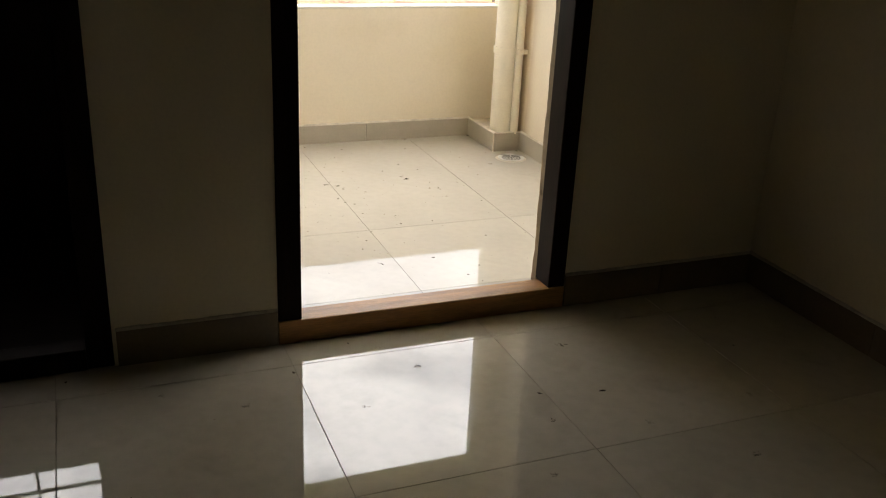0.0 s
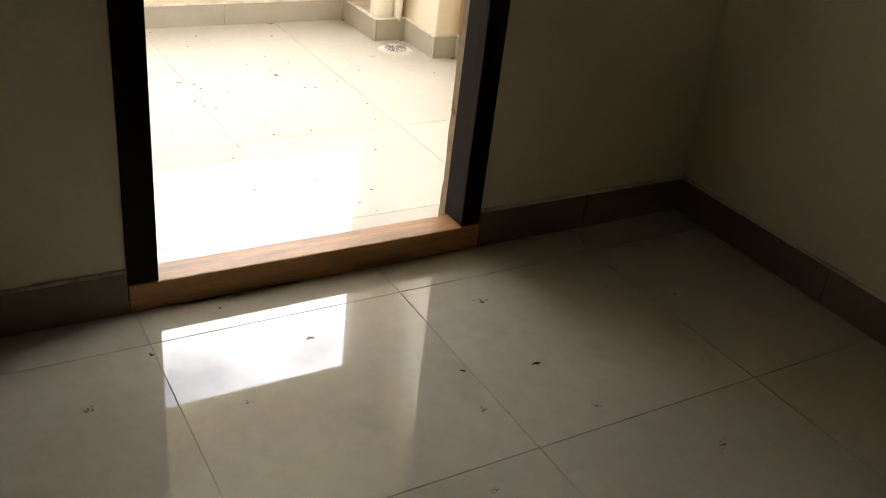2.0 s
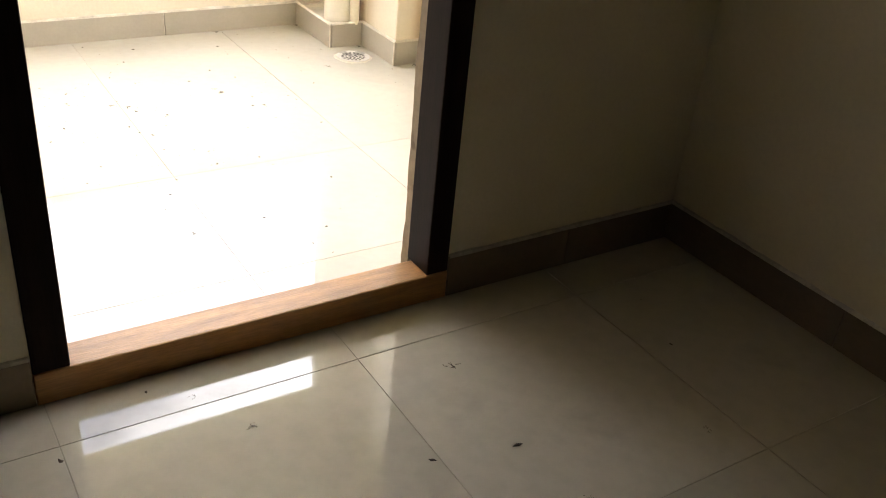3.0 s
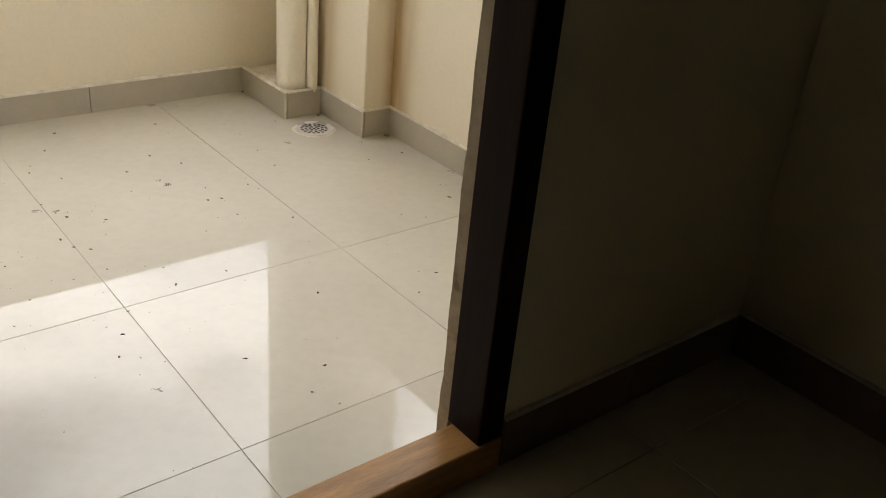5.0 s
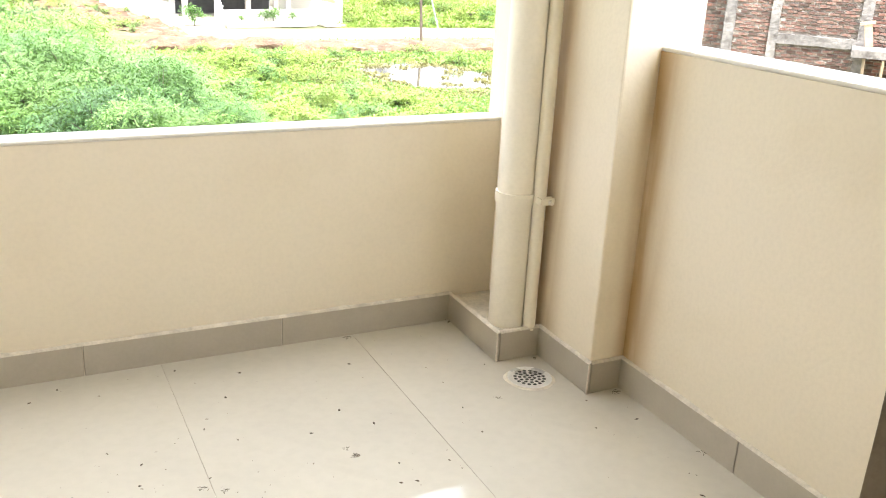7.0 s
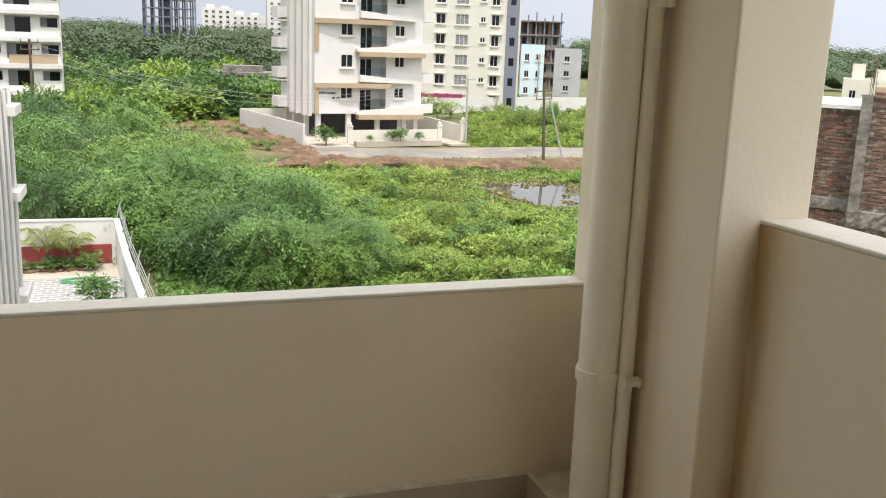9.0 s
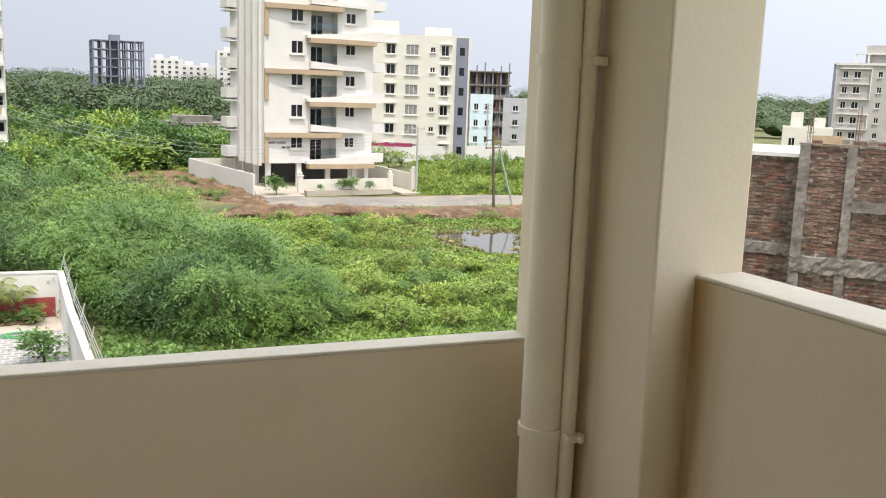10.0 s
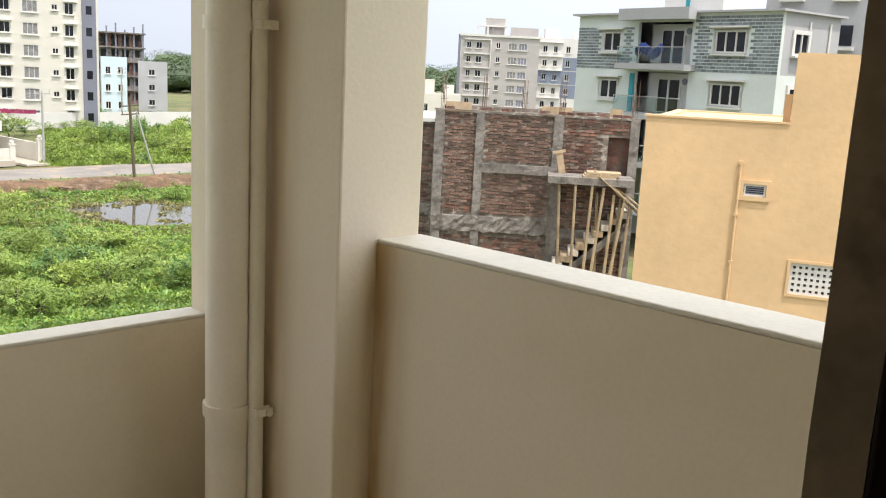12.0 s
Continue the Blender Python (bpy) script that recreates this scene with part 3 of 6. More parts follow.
# loose specks and bits on the floors
def specks(name, count, x0, y0, x1, y1, z, seed, label, big=0.004, avoid=None):
    rng = random.Random(seed)
    verts, faces = [], []
    for i in range(count):
        x, y = rng.uniform(x0, x1), rng.uniform(y0, y1)
        if rng.random() < 0.5:
            x, y = rng.gauss(x0 + (x1 - x0) * 0.32, 0.24), rng.gauss(y0 + (y1 - y0) * 0.55, 0.34)
        if not (x0 < x < x1 and y0 < y < y1) or (avoid and avoid(x, y)):
            continue
        s = big * (0.25 + rng.random() ** 4 * 1.3)
        a = rng.uniform(0, 6.28)
        base = len(verts)
        n = 6
        for k in range(n):
            r = s * rng.uniform(0.6, 1.2) * (1.5 if k % 3 == 0 else 0.8)
            verts.append((x + r * math.cos(a + k * 6.283 / n), y + r * math.sin(a + k * 6.283 / n), z + 0.0002))
        verts.append((x, y, z + s * 0.5))
        for k in range(n):
            faces.append((base + k, base + (k + 1) % n, base + n))
    me = bpy.data.meshes.new(name)
    me.from_pydata(verts, [], faces)
    me.materials.append(M_DEBRIS)
    ob = new(name, me)
    return tagged(ob, label, "debris", kind="stuff")


no_go = lambda x, y: (x > 2.0 and y > 4.1) or (x > 2.14 and y > 3.88)
specks("floor_specks", 420, BX0 + 0.05, Y_OUT + 0.05, BX1 - 0.03, BY - 0.03, 0.0, 5, "dry dark specks scattered on the balcony tiles", 0.0036, no_go)
specks("floor_specks", 70, -0.9, -0.6, X_ROOM - 0.05, Y_IN - 0.05, RF, 11, "dry dark specks scattered on the room tiles", 0.006)


def litter(x, y, z, size, seed):
    rng = random.Random(seed)
    bm = bmesh.new()
    for i in range(9):
        a = rng.uniform(0, 6.28)
        p = Vector((rng.gauss(0, size * 0.5), rng.gauss(0, size * 0.5), rng.uniform(0.001, size * 0.25)))
        q = p + Vector((math.cos(a), math.sin(a), rng.uniform(-0.1, 0.25))) * size * rng.uniform(0.4, 1.0)
        q.z = max(q.z, 0.001)
        rod(bm, p, q, size * 0.07, 5, size * 0.03)
    ob = part("dry_litter", bm, M_DEBRIS)
    ob.location = (x, y, z)
    return tagged(ob, "tiny heap of dry leaf and dust bits on the tiles", "debris", group="litter on the floor")


for i, (x, y, s) in enumerate(((2.0, 4.49, 0.02), (1.63, 4.485, 0.016), (2.24, 3.87, 0.018), (1.41, 3.83, 0.014), (1.40, 3.87, 0.010), (2.13, 4.15, 0.012), (1.07, 3.80, 0.011), (1.03, 3.83, 0.012), (1.9, 3.96, 0.010), (2.262, 3.51, 0.014), (1.33, 2.42, 0.014), (0.99, 2.9, 0.010))):
    litter(x, y, 0.0, s * 0.8, 40 + i)
for i, (x, y, s) in enumerate(((0.344, 1.988, 0.014), (1.26, 2.055, 0.018), (0.82, 2.06, 0.014), (1.05, 1.70, 0.012), (1.28, 1.62, 0.012), (0.15, 2.10, 0.010), (0.95, 1.50, 0.010), (1.62, 1.66, 0.010), (0.62, 1.90, 0.010), (1.45, 1.42, 0.012), (0.75, 2.19, 0.008))):
    litter(x, y, RF, s * 0.7, 80 + i)

# white cement at the outer corners of the skirting
for x, y in ((2.003, 4.169), (2.152, 3.892)):
    bm = bmesh.new()
    box(bm, x - 0.0022, y - 0.0022, 0, x + 0.0022, y + 0.0022, 0.0965)
    tagged(part("trim_corner", bm, M_WHITECEM), "white cement line at the skirting's corner", "trim", kind="structure")


# ---- outdoors: materials ----
M_GROUND = material("grassy_earth", (0.13, 0.15, 0.05), 0.95, 0.45, 0.12, 2.0, 0.6, second=(0.20, 0.17, 0.085), second_at=0.52, bump_distance=0.2)
M_SOIL = material("red_brown_soil", (0.185, 0.112, 0.062), 0.95, 0.55, 0.6, 6, 0.8, second=(0.25, 0.18, 0.12), second_at=0.57, bump_distance=0.1)
M_ROAD = material("dusty_road", (0.235, 0.22, 0.20), 0.95, 0.25, 0.25, 8, 0.3, second=(0.33, 0.27, 0.20), second_at=0.55, bump_distance=0.03)
M_PAVE = material("concrete_apron", (0.46, 0.41, 0.34), 0.9, 0.12, 0.5, 10, 0.2)
M_WATER = material("pond_water", (0.10, 0.09, 0.06), 0.06, 0.2, 0.5, 3, 0.05, spec=0.5)
M_WHITE = material("white_paint", (0.66, 0.645, 0.615), 0.7, 0.06, 0.4, 6, 0.05)
M_IVORY = material("ivory_paint", (0.655, 0.63, 0.555), 0.7, 0.06, 0.4, 6, 0.05)
M_GREYW = material("grey_paint", (0.42, 0.42, 0.43), 0.7, 0.08, 0.4, 6, 0.05)
M_DGREY = material("slate_grey_paint", (0.20, 0.21, 0.26), 0.7, 0.08, 0.4, 6, 0.05)
M_TAN = material("tan_band", (0.42, 0.32, 0.21), 0.7, 0.1, 0.6, 8, 0.05)
M_BLUEW = material("pale_blue_paint", (0.60, 0.72, 0.78), 0.7, 0.06, 0.4, 6, 0.05)
M_GLAZE = material("dark_window_glass", (0.02, 0.022, 0.028), 0.08, 0.3, 1, 10, 0, spec=0.3)
M_GRILLE = material("grey_window_grille", (0.25, 0.25, 0.25), 0.6, 0.3, 2, 14, 0.2)
M_BEIGEGREY = material("beige_grey_paint", (0.44, 0.415, 0.395), 0.75, 0.1, 0.3, 5, 0.05)
M_PALEGREEN = material("pale_green_white_paint", (0.63, 0.675, 0.645), 0.75, 0.06, 0.4, 6, 0.05)
M_SLATEBLUE = material("slate_blue_paint", (0.20, 0.235, 0.31), 0.75, 0.08, 0.4, 6, 0.05)
# dark grey that stands for shade inside buildings; also used for some lettering
M_SHADE = material("interior_shade_and_lettering_grey", (0.10, 0.10, 0.10), 0.8, 0.3, 1, 10, 0)
M_CONC = material("raw_concrete", (0.25, 0.23, 0.205), 0.95, 0.4, 1.6, 14, 0.6, second=(0.13, 0.115, 0.10), second_at=0.54, bump_distance=0.02)
M_MORTAR = material("grey_mortar", (0.23, 0.195, 0.16), 0.98, 0.4, 3, 30, 0.6, second=(0.44, 0.40, 0.34), second_at=0.53, bump_distance=0.02)
M_BRICK = material("burnt_red_brick", (0.215, 0.105, 0.075), 0.95, 0.5, 2, 40, 0.7, second=(0.20, 0.155, 0.12), second_at=0.47, per_object=0.5, bump_distance=0.01)
M_BRICK_S = material("burnt_red_brick_rest", (0.215, 0.105, 0.075), 0.95, 0.5, 2, 40, 0.7, second=(0.20, 0.155, 0.12), second_at=0.47, per_island=0.5, bump_distance=0.01)
M_ORANGE = material("apricot_paint", (0.68, 0.465, 0.255), 0.8, 0.09, 0.9, 7, 0.16, bump_distance=0.03)
M_BAMBOO = material("bamboo_prop", (0.40, 0.31, 0.19), 0.8, 0.3, 3, 30, 0.3, per_object=0.2)
M_PLANK = material("raw_plank", (0.50, 0.38, 0.24), 0.85, 0.25, 3, 30, 0.3)
M_REDTRIM = material("maroon_paint", (0.32, 0.06, 0.05), 0.7, 0.15, 1, 10, 0.1)
M_TEAL = material("teal_paint", (0.02, 0.30, 0.36), 0.6, 0.1, 1, 10, 0.05)
M_RAILGLASS = glass("tinted_railing_glass", (0.62, 0.74, 0.74), 0.03)
M_GALV = material("galvanised_pole", (0.45, 0.45, 0.43), 0.5, 0.15, 2, 20, 0.1, metal=0.3)
M_RUST = material("rusty_rebar", (0.19, 0.125, 0.095), 0.8, 0.3, 4, 40, 0.3)
M_BARK = material("grey_brown_bark", (0.13, 0.10, 0.07), 0.95, 0.3, 3, 30, 0.5, bump_distance=0.02)
M_LEAF_A = foliage("feathery_mid_green", (0.135, 0.265, 0.072))
M_LEAF_B = foliage("dark_green", (0.085, 0.18, 0.058))
M_LEAF_D = foliage("fresh_green", (0.225, 0.35, 0.07))
M_LEAF_E = foliage("bright_thorn_green", (0.175, 0.305, 0.07))
M_LEAF_C = foliage("yellow_green", (0.26, 0.37, 0.080))
M_LEAF_F = foliage("far_wood_green", (0.075, 0.125, 0.055), 0.35, 0.1, 0.55, 0.06)
M_DRYGRASS = foliage("dry_marsh_grass", (0.26, 0.25, 0.10), 0.3, 0.1)
M_PALM = foliage("palm_green", (0.24, 0.29, 0.08))
M_CARWHITE = material("white_car_paint", (0.75, 0.75, 0.75), 0.25, 0.05, 1, 10, 0)
M_MAGENTA = material("magenta_cloth", (0.35, 0.04, 0.12), 0.8, 0.2, 1, 10, 0.1)
M_BLUECLOTH = material("blue_cloth", (0.03, 0.07, 0.30), 0.8, 0.2, 1, 10, 0.1)


def clad_brick(name):
    """Grey split-tile cladding in brick bond."""
    m = material(name, (0.42, 0.46, 0.47), 0.6, 0.1, 1, 20, 0.1)
    n, l = m.node_tree.nodes, m.node_tree.links
    br = n.new("ShaderNodeTexBrick")
    co = n.new("ShaderNodeTexCoord")
    mp = n.new("ShaderNodeMapping")
    mp.inputs["Rotation"].default_value = (radians(90), 0, 0)
    br.inputs["Color1"].default_value, br.inputs["Color2"].default_value = (0.17, 0.20, 0.22, 1), (0.42, 0.455, 0.47, 1)
    br.inputs["Mortar"].default_value = (0.62, 0.65, 0.65, 1)
    br.inputs["Scale"].default_value = 1.0
    br.inputs["Brick Width"].default_value, br.inputs["Row Height"].default_value, br.inputs["Mortar Size"].default_value = 0.62, 0.17, 0.025
    l.new(co.outputs["Object"], mp.inputs["Vector"])
    l.new(mp.outputs["Vector"], br.inputs["Vector"])
    l.new(br.outputs["Color"], n["Principled BSDF"].inputs["Base Color"])
    return m


M_CLADTILE = material("grey_split_tile", (0.20, 0.225, 0.24), 0.6, 0.15, 2, 20, 0.1, per_island=0.35)


def yard_paving():
    """Grey paving with a pale repeating bond."""
    m = clad_brick("grey_yard_paving")
    for node in m.node_tree.nodes:
        if node.bl_idname == "ShaderNodeTexBrick":
            node.inputs["Color1"].default_value, node.inputs["Color2"].default_value = (0.24, 0.24, 0.25, 1), (0.29, 0.29, 0.29, 1)
            node.inputs["Mortar"].default_value = (0.47, 0.455, 0.42, 1)
            node.inputs["Brick Width"].default_value, node.inputs["Row Height"].default_value, node.inputs["Mortar Size"].default_value = 0.5, 0.34, 0.05
            node.inputs["Mortar Smooth"].default_value = 0.3
        if node.bl_idname == "ShaderNodeMapping" and node.inputs["Rotation"].default_value[0] > 1:
            node.inputs["Rotation"].default_value = (0, 0, 0)
    return m


M_YARD = yard_paving()
M_HOSE = material("green_hose", (0.05, 0.36, 0.16), 0.4, 0.1, 2, 10, 0)

# ---- ground ----
def height(x, y):
    h = 0.35 * noise.noise((x * 0.05, y * 0.05, 0)) + 0.12 * noise.noise((x * 0.21, y * 0.21, 4))
    return h * min(1.0, max(0.0, (math.hypot(x, y) - 25) / 20))


def smooth01(v):
    v = max(0.0, min(1.0, v))
    return v * v * (3 - 2 * v)


def pond_depth(x, y):
    return -1.0 * smooth01(1.25 - math.hypot((x - 30.0) / 5.0, (y - 63.5) / 6.0) - 0.25 * noise.noise((x * 0.25, y * 0.25, 9)))


bm = bmesh.new()
N = 120
coords = [math.copysign(abs(k / N) ** 2.6 * 3000, k) for k in range(-N, N + 1)]
grid = [[bm.verts.new((x + 20, y + 70, GZ + height(x + 20, y + 70) + pond_depth(x + 20, y + 70))) for x in coords] for y in coords]
for j in range(len(coords) - 1):
    for i in range(len(coords) - 1):
        bm.faces.new((grid[j][i], grid[j][i + 1], grid[j + 1][i + 1], grid[j + 1][i]))
setting("ground", bm, M_GROUND, "weedy green waste ground reaching to the horizon", "ground", smooth=True)


def sheet(name, pts, mat, z_off, label, category, step=1.2, rough=0.0, mound=None):
    """A patch of ground inside a four-cornered outline, laid on the ground's relief."""
    a, b, c, d = (Vector(p) for p in pts)
    nu, nv = max(2, int((b - a).length / step)), max(2, int((d - a).length / step))
    bm = bmesh.new()
    rows = []
    for j in range(nv + 1):
        v = j / nv
        row = []
        for i in range(nu + 1):
            u = i / nu
            p = a.lerp(b, u).lerp(d.lerp(c, u), v)
            e = min(u, 1 - u, v, 1 - v)
            x, y = p.x, p.y
            if e == 0 and rough:
                x += noise.noise((x * 0.4, y * 0.4, 2)) * 1.2
                y += noise.noise((x * 0.4, y * 0.4, 6)) * 1.2
            z = GZ + height(x, y) + z_off * smooth01(e * 8 + 0.02)
            if mound:
                z += mound(u, v, x, y)
            if e == 0:
                z -= 0.15
            row.append(bm.verts.new((x, y, z)))
        rows.append(row)
    for j in range(nv):
        for i in range(nu):
            bm.faces.new((rows[j][i], rows[j][i + 1], rows[j + 1][i + 1], rows[j + 1][i]))
    return setting(name, bm, mat, label, category, smooth=not rough)


sheet("road", [(14, 83.5), (60, 80.5), (60, 93), (15, 91)], M_ROAD, 0.14, "dusty grey road in front of the apartments", "road", 1.5)
sheet("soil_patch", [(3, 98), (17, 83), (17.5, 104), (8, 126)], M_SOIL, 0.10, "freshly dug red-brown soil", "soil", 0.6, 1.0, lambda u, v, x, y: 0.5 * abs(noise.noise((x * 0.6, y * 0.6, 1))) + 0.3 * noise.noise((x * 1.7, y * 1.7, 3)))
sheet("soil_bund", [(11, 76), (46, 74.0), (46, 79.0), (11, 80.5)], M_SOIL, 0.06, "low bank of soil and rubble along the road", "soil", 0.4, 1.0, lambda u, v, x, y: smooth01(min(u, 1 - u) * 14) * 0.9 * math.sin(math.pi * v) ** 0.8 * (0.65 + 0.5 * noise.noise((x * 0.35, y * 0.35, 1))) + 0.3 * abs(noise.noise((x * 1.3, y * 1.3, 3))))
bm = bmesh.new()
box(bm, 23, 55.5, GZ - 0.26, 37, 71.5, GZ - 0.22)
setting("water", bm, M_WATER, "shallow still pond among weeds", "water")


# ---- plants ----
def unit(v):
    return v / np.linalg.norm(v, axis=1)[:, None]


def leaf_cloud(rng, centres, radii, n, length, width, droop=0.35, spray=8, flat=0.4, toss=0.45):
    """Drooping sprays of leaflets round the given lobes, as vertex and face lists."""
    m = n // spray
    k = rng.integers(0, len(centres), m)
    d = rng.normal(size=(m, 3))
    d[:, 2] = np.abs(d[:, 2]) * 1.0 - 0.12
    d = unit(d)
    rad = radii[k] * (0.5 + 0.55 * rng.random((m, 1)) ** 0.5)
    p = centres[k] + d * rad
    t = d * np.array([[1, 1, flat]]) + rng.normal(size=(m, 3)) * toss * np.array([[1, 1, flat + 0.3]])
    t = unit(t)
    s = unit(np.cross(t, np.array([[0.0, 0.0, 1.0]]) + rng.normal(size=(m, 3)) * 0.3))
    out = []
    reach = length * spray * 0.33 * (0.6 + 0.8 * rng.random((m, 1))) if spray > 1 else 0.0
    for j in range(spray):
        f = j / max(1, spray - 1)
        q = p + t * reach * f
        if spray > 1:
            q[:, 2] -= reach[:, 0] * droop * f * f
        e = unit(t * 0.7 + s * (0.8 if j % 2 else -0.8) + rng.normal(size=(m, 3)) * 0.3 - np.array([[0, 0, 0.3 * droop]]))
        ln = length * (0.6 + 0.8 * rng.random((m, 1)))
        w = unit(np.cross(e, np.array([[0.0, 0.0, 1.0]]) + rng.normal(size=(m, 3)) * toss * 0.75)) * width * 0.5 * (0.7 + 0.6 * rng.random((m, 1)))
        out.append(np.stack([q, q + e * ln * 0.5 + w, q + e * ln, q + e * ln * 0.5 - w], axis=1))
    v = np.concatenate(out, axis=0).reshape(-1, 3)
    faces = np.arange(len(v)).reshape(-1, 4).tolist()
    return v, faces


def crown_mesh(name, seed, rx, rz, z0, n, length, width, mat, lobes=12, droop=0.35, spray=8):
    rng = np.random.default_rng(seed)
    a = rng.random(lobes) * 6.283
    r = np.sqrt(rng.random(lobes)) * rx * 0.75
    c = np.stack([np.cos(a) * r, np.sin(a) * r, z0 + rz * (0.08 + 0.77 * rng.random(lobes)) * (1 - 0.5 * (r / rx) ** 2)], axis=1)
    rad = (0.22 + 0.24 * rng.random((lobes, 1))) * rx * np.array([[1.1, 1.1, 0.60]])
    v, f = leaf_cloud(rng, c, rad, n, length, width, droop, spray, 0.2 if spray > 8 else 0.4, 0.28 if spray > 8 else 0.45)
    me = bpy.data.meshes.new(name)
    me.from_pydata(v.tolist(), [], f)
    me.materials.append(mat)
    return me, c


def plant(name, seed, rx, rz, z0, n, length, width, mat, label, category, lobes=12, trunk=0.09, droop=0.35, spray=8):
    """A shrub or small tree: a short branching trunk and a crown of leaf sprays."""
    me, c = crown_mesh("crown", seed, rx, rz, z0, n, length, width, mat, lobes, droop, spray)
    top = thing(name, Matrix(), label, category)
    bm = bmesh.new()
    fork = Vector((0, 0, max(0.25, z0 * 0.5)))
    rod(bm, (0, 0, -0.3), fork, trunk * 1.3, 7, trunk)
    for q in c:
        mid = fork.lerp(Vector(q), 0.5) + Vector((0, 0, 0.1 * rz))
        rod(bm, fork, mid, trunk * 0.6, 5, trunk * 0.4)
        rod(bm, mid, Vector(q), trunk * 0.4, 5, trunk * 0.12)
    part("trunk", bm, M_BARK, top)
    ob = new("crown", me)
    ob.parent = top
    return top


def scatter(kinds, spots, group):
    rng = random.Random(len(spots) + len(group))
    used = set()
    for x, y, s in spots:
        k = rng.randrange(len(kinds))
        m = pose(x, y, GZ + height(x, y) - 0.05, 0, 0, rng.uniform(0, 360))
        src = kinds[k]
        if k not in used:
            ob = src
            ob.matrix_basis = m
            used.add(k)
        else:
            ob = copy_thing(src, m)
        ob.scale = (s * rng.uniform(0.9, 1.12), s * rng.uniform(0.9, 1.12), s * rng.uniform(0.85, 1.2))
        ob["group"] = group


rng = random.Random(21)
trees = [plant("thorn_tree", 100 + i, 3.0, 3.5, 0.35, 13000, 0.24, 0.062, (M_LEAF_A, M_LEAF_E, M_LEAF_B, M_LEAF_A)[i], "feathery green thorn tree spreading over the waste ground", "tree", 17, 0.10, 0.55, 14) for i in range(4)]
far_trees = [plant("thorn_tree", 120 + i, 3.0, 3.0, 0.3, 2400, 0.46, 0.17, (M_LEAF_A, M_LEAF_D, M_LEAF_B)[i], "feathery green thorn tree spreading over the waste ground", "tree", 12, 0.10, 0.6) for i in range(3)]
spots = []
for x, y, s in ((2.8, 49, 1.0), (5.0, 53, 1.05), (8.0, 46.5, 1.0), (6.0, 57, 0.95), (11.3, 46.5, 0.6), (3.5, 60, 1.15), (-1.5, 64, 1.3), (-6, 66, 1.4), (1.5, 68, 1.25), (5.5, 70, 1.1), (-10, 70, 1.4), (-4, 74, 1.3), (0, 79, 1.25), (4, 80, 1.05), (-8, 83, 1.4), (-13, 78, 1.4),
                (-2.5, 54, 1.05), (-6.5, 55, 1.1), (-11, 59, 1.3), (2.0, 54.5, 1.1), (4.6, 43.5, 0.9), (10, 42.5, 0.75), (33.5, 45.0, 0.75), (35, 50, 0.7), (6.2, 40.5, 0.8), (8.6, 41.0, 0.75), (9.0, 51.5, 0.9), (7.4, 49.5, 1.0), (0.8, 51.0, 1.0), (3.4, 46.0, 0.9)):
    spots.append((x, y, s))
scatter(trees, spots, "thorn trees near the yard")
spots = []
for i in range(70):
    y = rng.uniform(86, 185)
    x = rng.uniform(-0.16, 0.075) * y
    if y < 128 and x > 2 + (y - 98) * 0.10:
        continue
    spots.append((x, y, rng.uniform(0.75, 1.25)))
for i in range(34):
    y = rng.uniform(124, 172)
    spots.append((rng.uniform(0.055, 0.155) * y, y, rng.uniform(0.6, 1.1)))
for i in range(75):
    y = rng.uniform(120, 235)
    spots.append((rng.uniform(-0.17, 0.15) * y, y, rng.uniform(1.0, 1.9)))
scatter(far_trees, spots, "thorn trees")

shrubs = [plant("shrub", 200 + i, 1.3, 1.5, 0.15, 1100, 0.17, 0.085, (M_LEAF_C, M_LEAF_A, M_LEAF_C, M_LEAF_D)[i % 4], "bushy yellow-green shrub among weeds", "shrub", 10, 0.05, 0.2) for i in range(4)]
spots = [(9.2, 62.5, 1.45), (9.6, 62.9, 1.1)]
for i in range(150):
    y = 40 + 36 * rng.random() ** 1.2
    x = rng.uniform(0.10, 0.52) * y + rng.uniform(-1, 1)
    if math.hypot((x - 28.0) / 6.0, (y - 60.5) / 10.0) < 1.0 or (x < 7 and y < 47):
        continue
    spots.append((x, y, rng.uniform(0.45, 0.95) * (1.0 if y < 70 else 0.6)))
for i in range(60):
    y = rng.uniform(90, 155)
    x = rng.uniform(0.37, 0.60) * y
    spots.append((x, y, rng.uniform(0.6, 1.5)))
for i in range(95):
    spots.append((rng.uniform(12, 44), rng.uniform(75.2, 80), rng.uniform(0.18, 0.42)))
for x, y, k in ((38.6, 122.0, 2.0), (40.8, 123.5, 1.7), (36.4, 124.0, 1.5), (43.5, 126.0, 1.3)):
    spots.append((x, y, k))
for i in range(60):
    y = rng.uniform(84, 122)
    spots.append((rng.uniform(0.055, 0.165) * y, y, rng.uniform(0.25, 0.6)))
scatter(shrubs, spots, "shrubs on the waste ground")


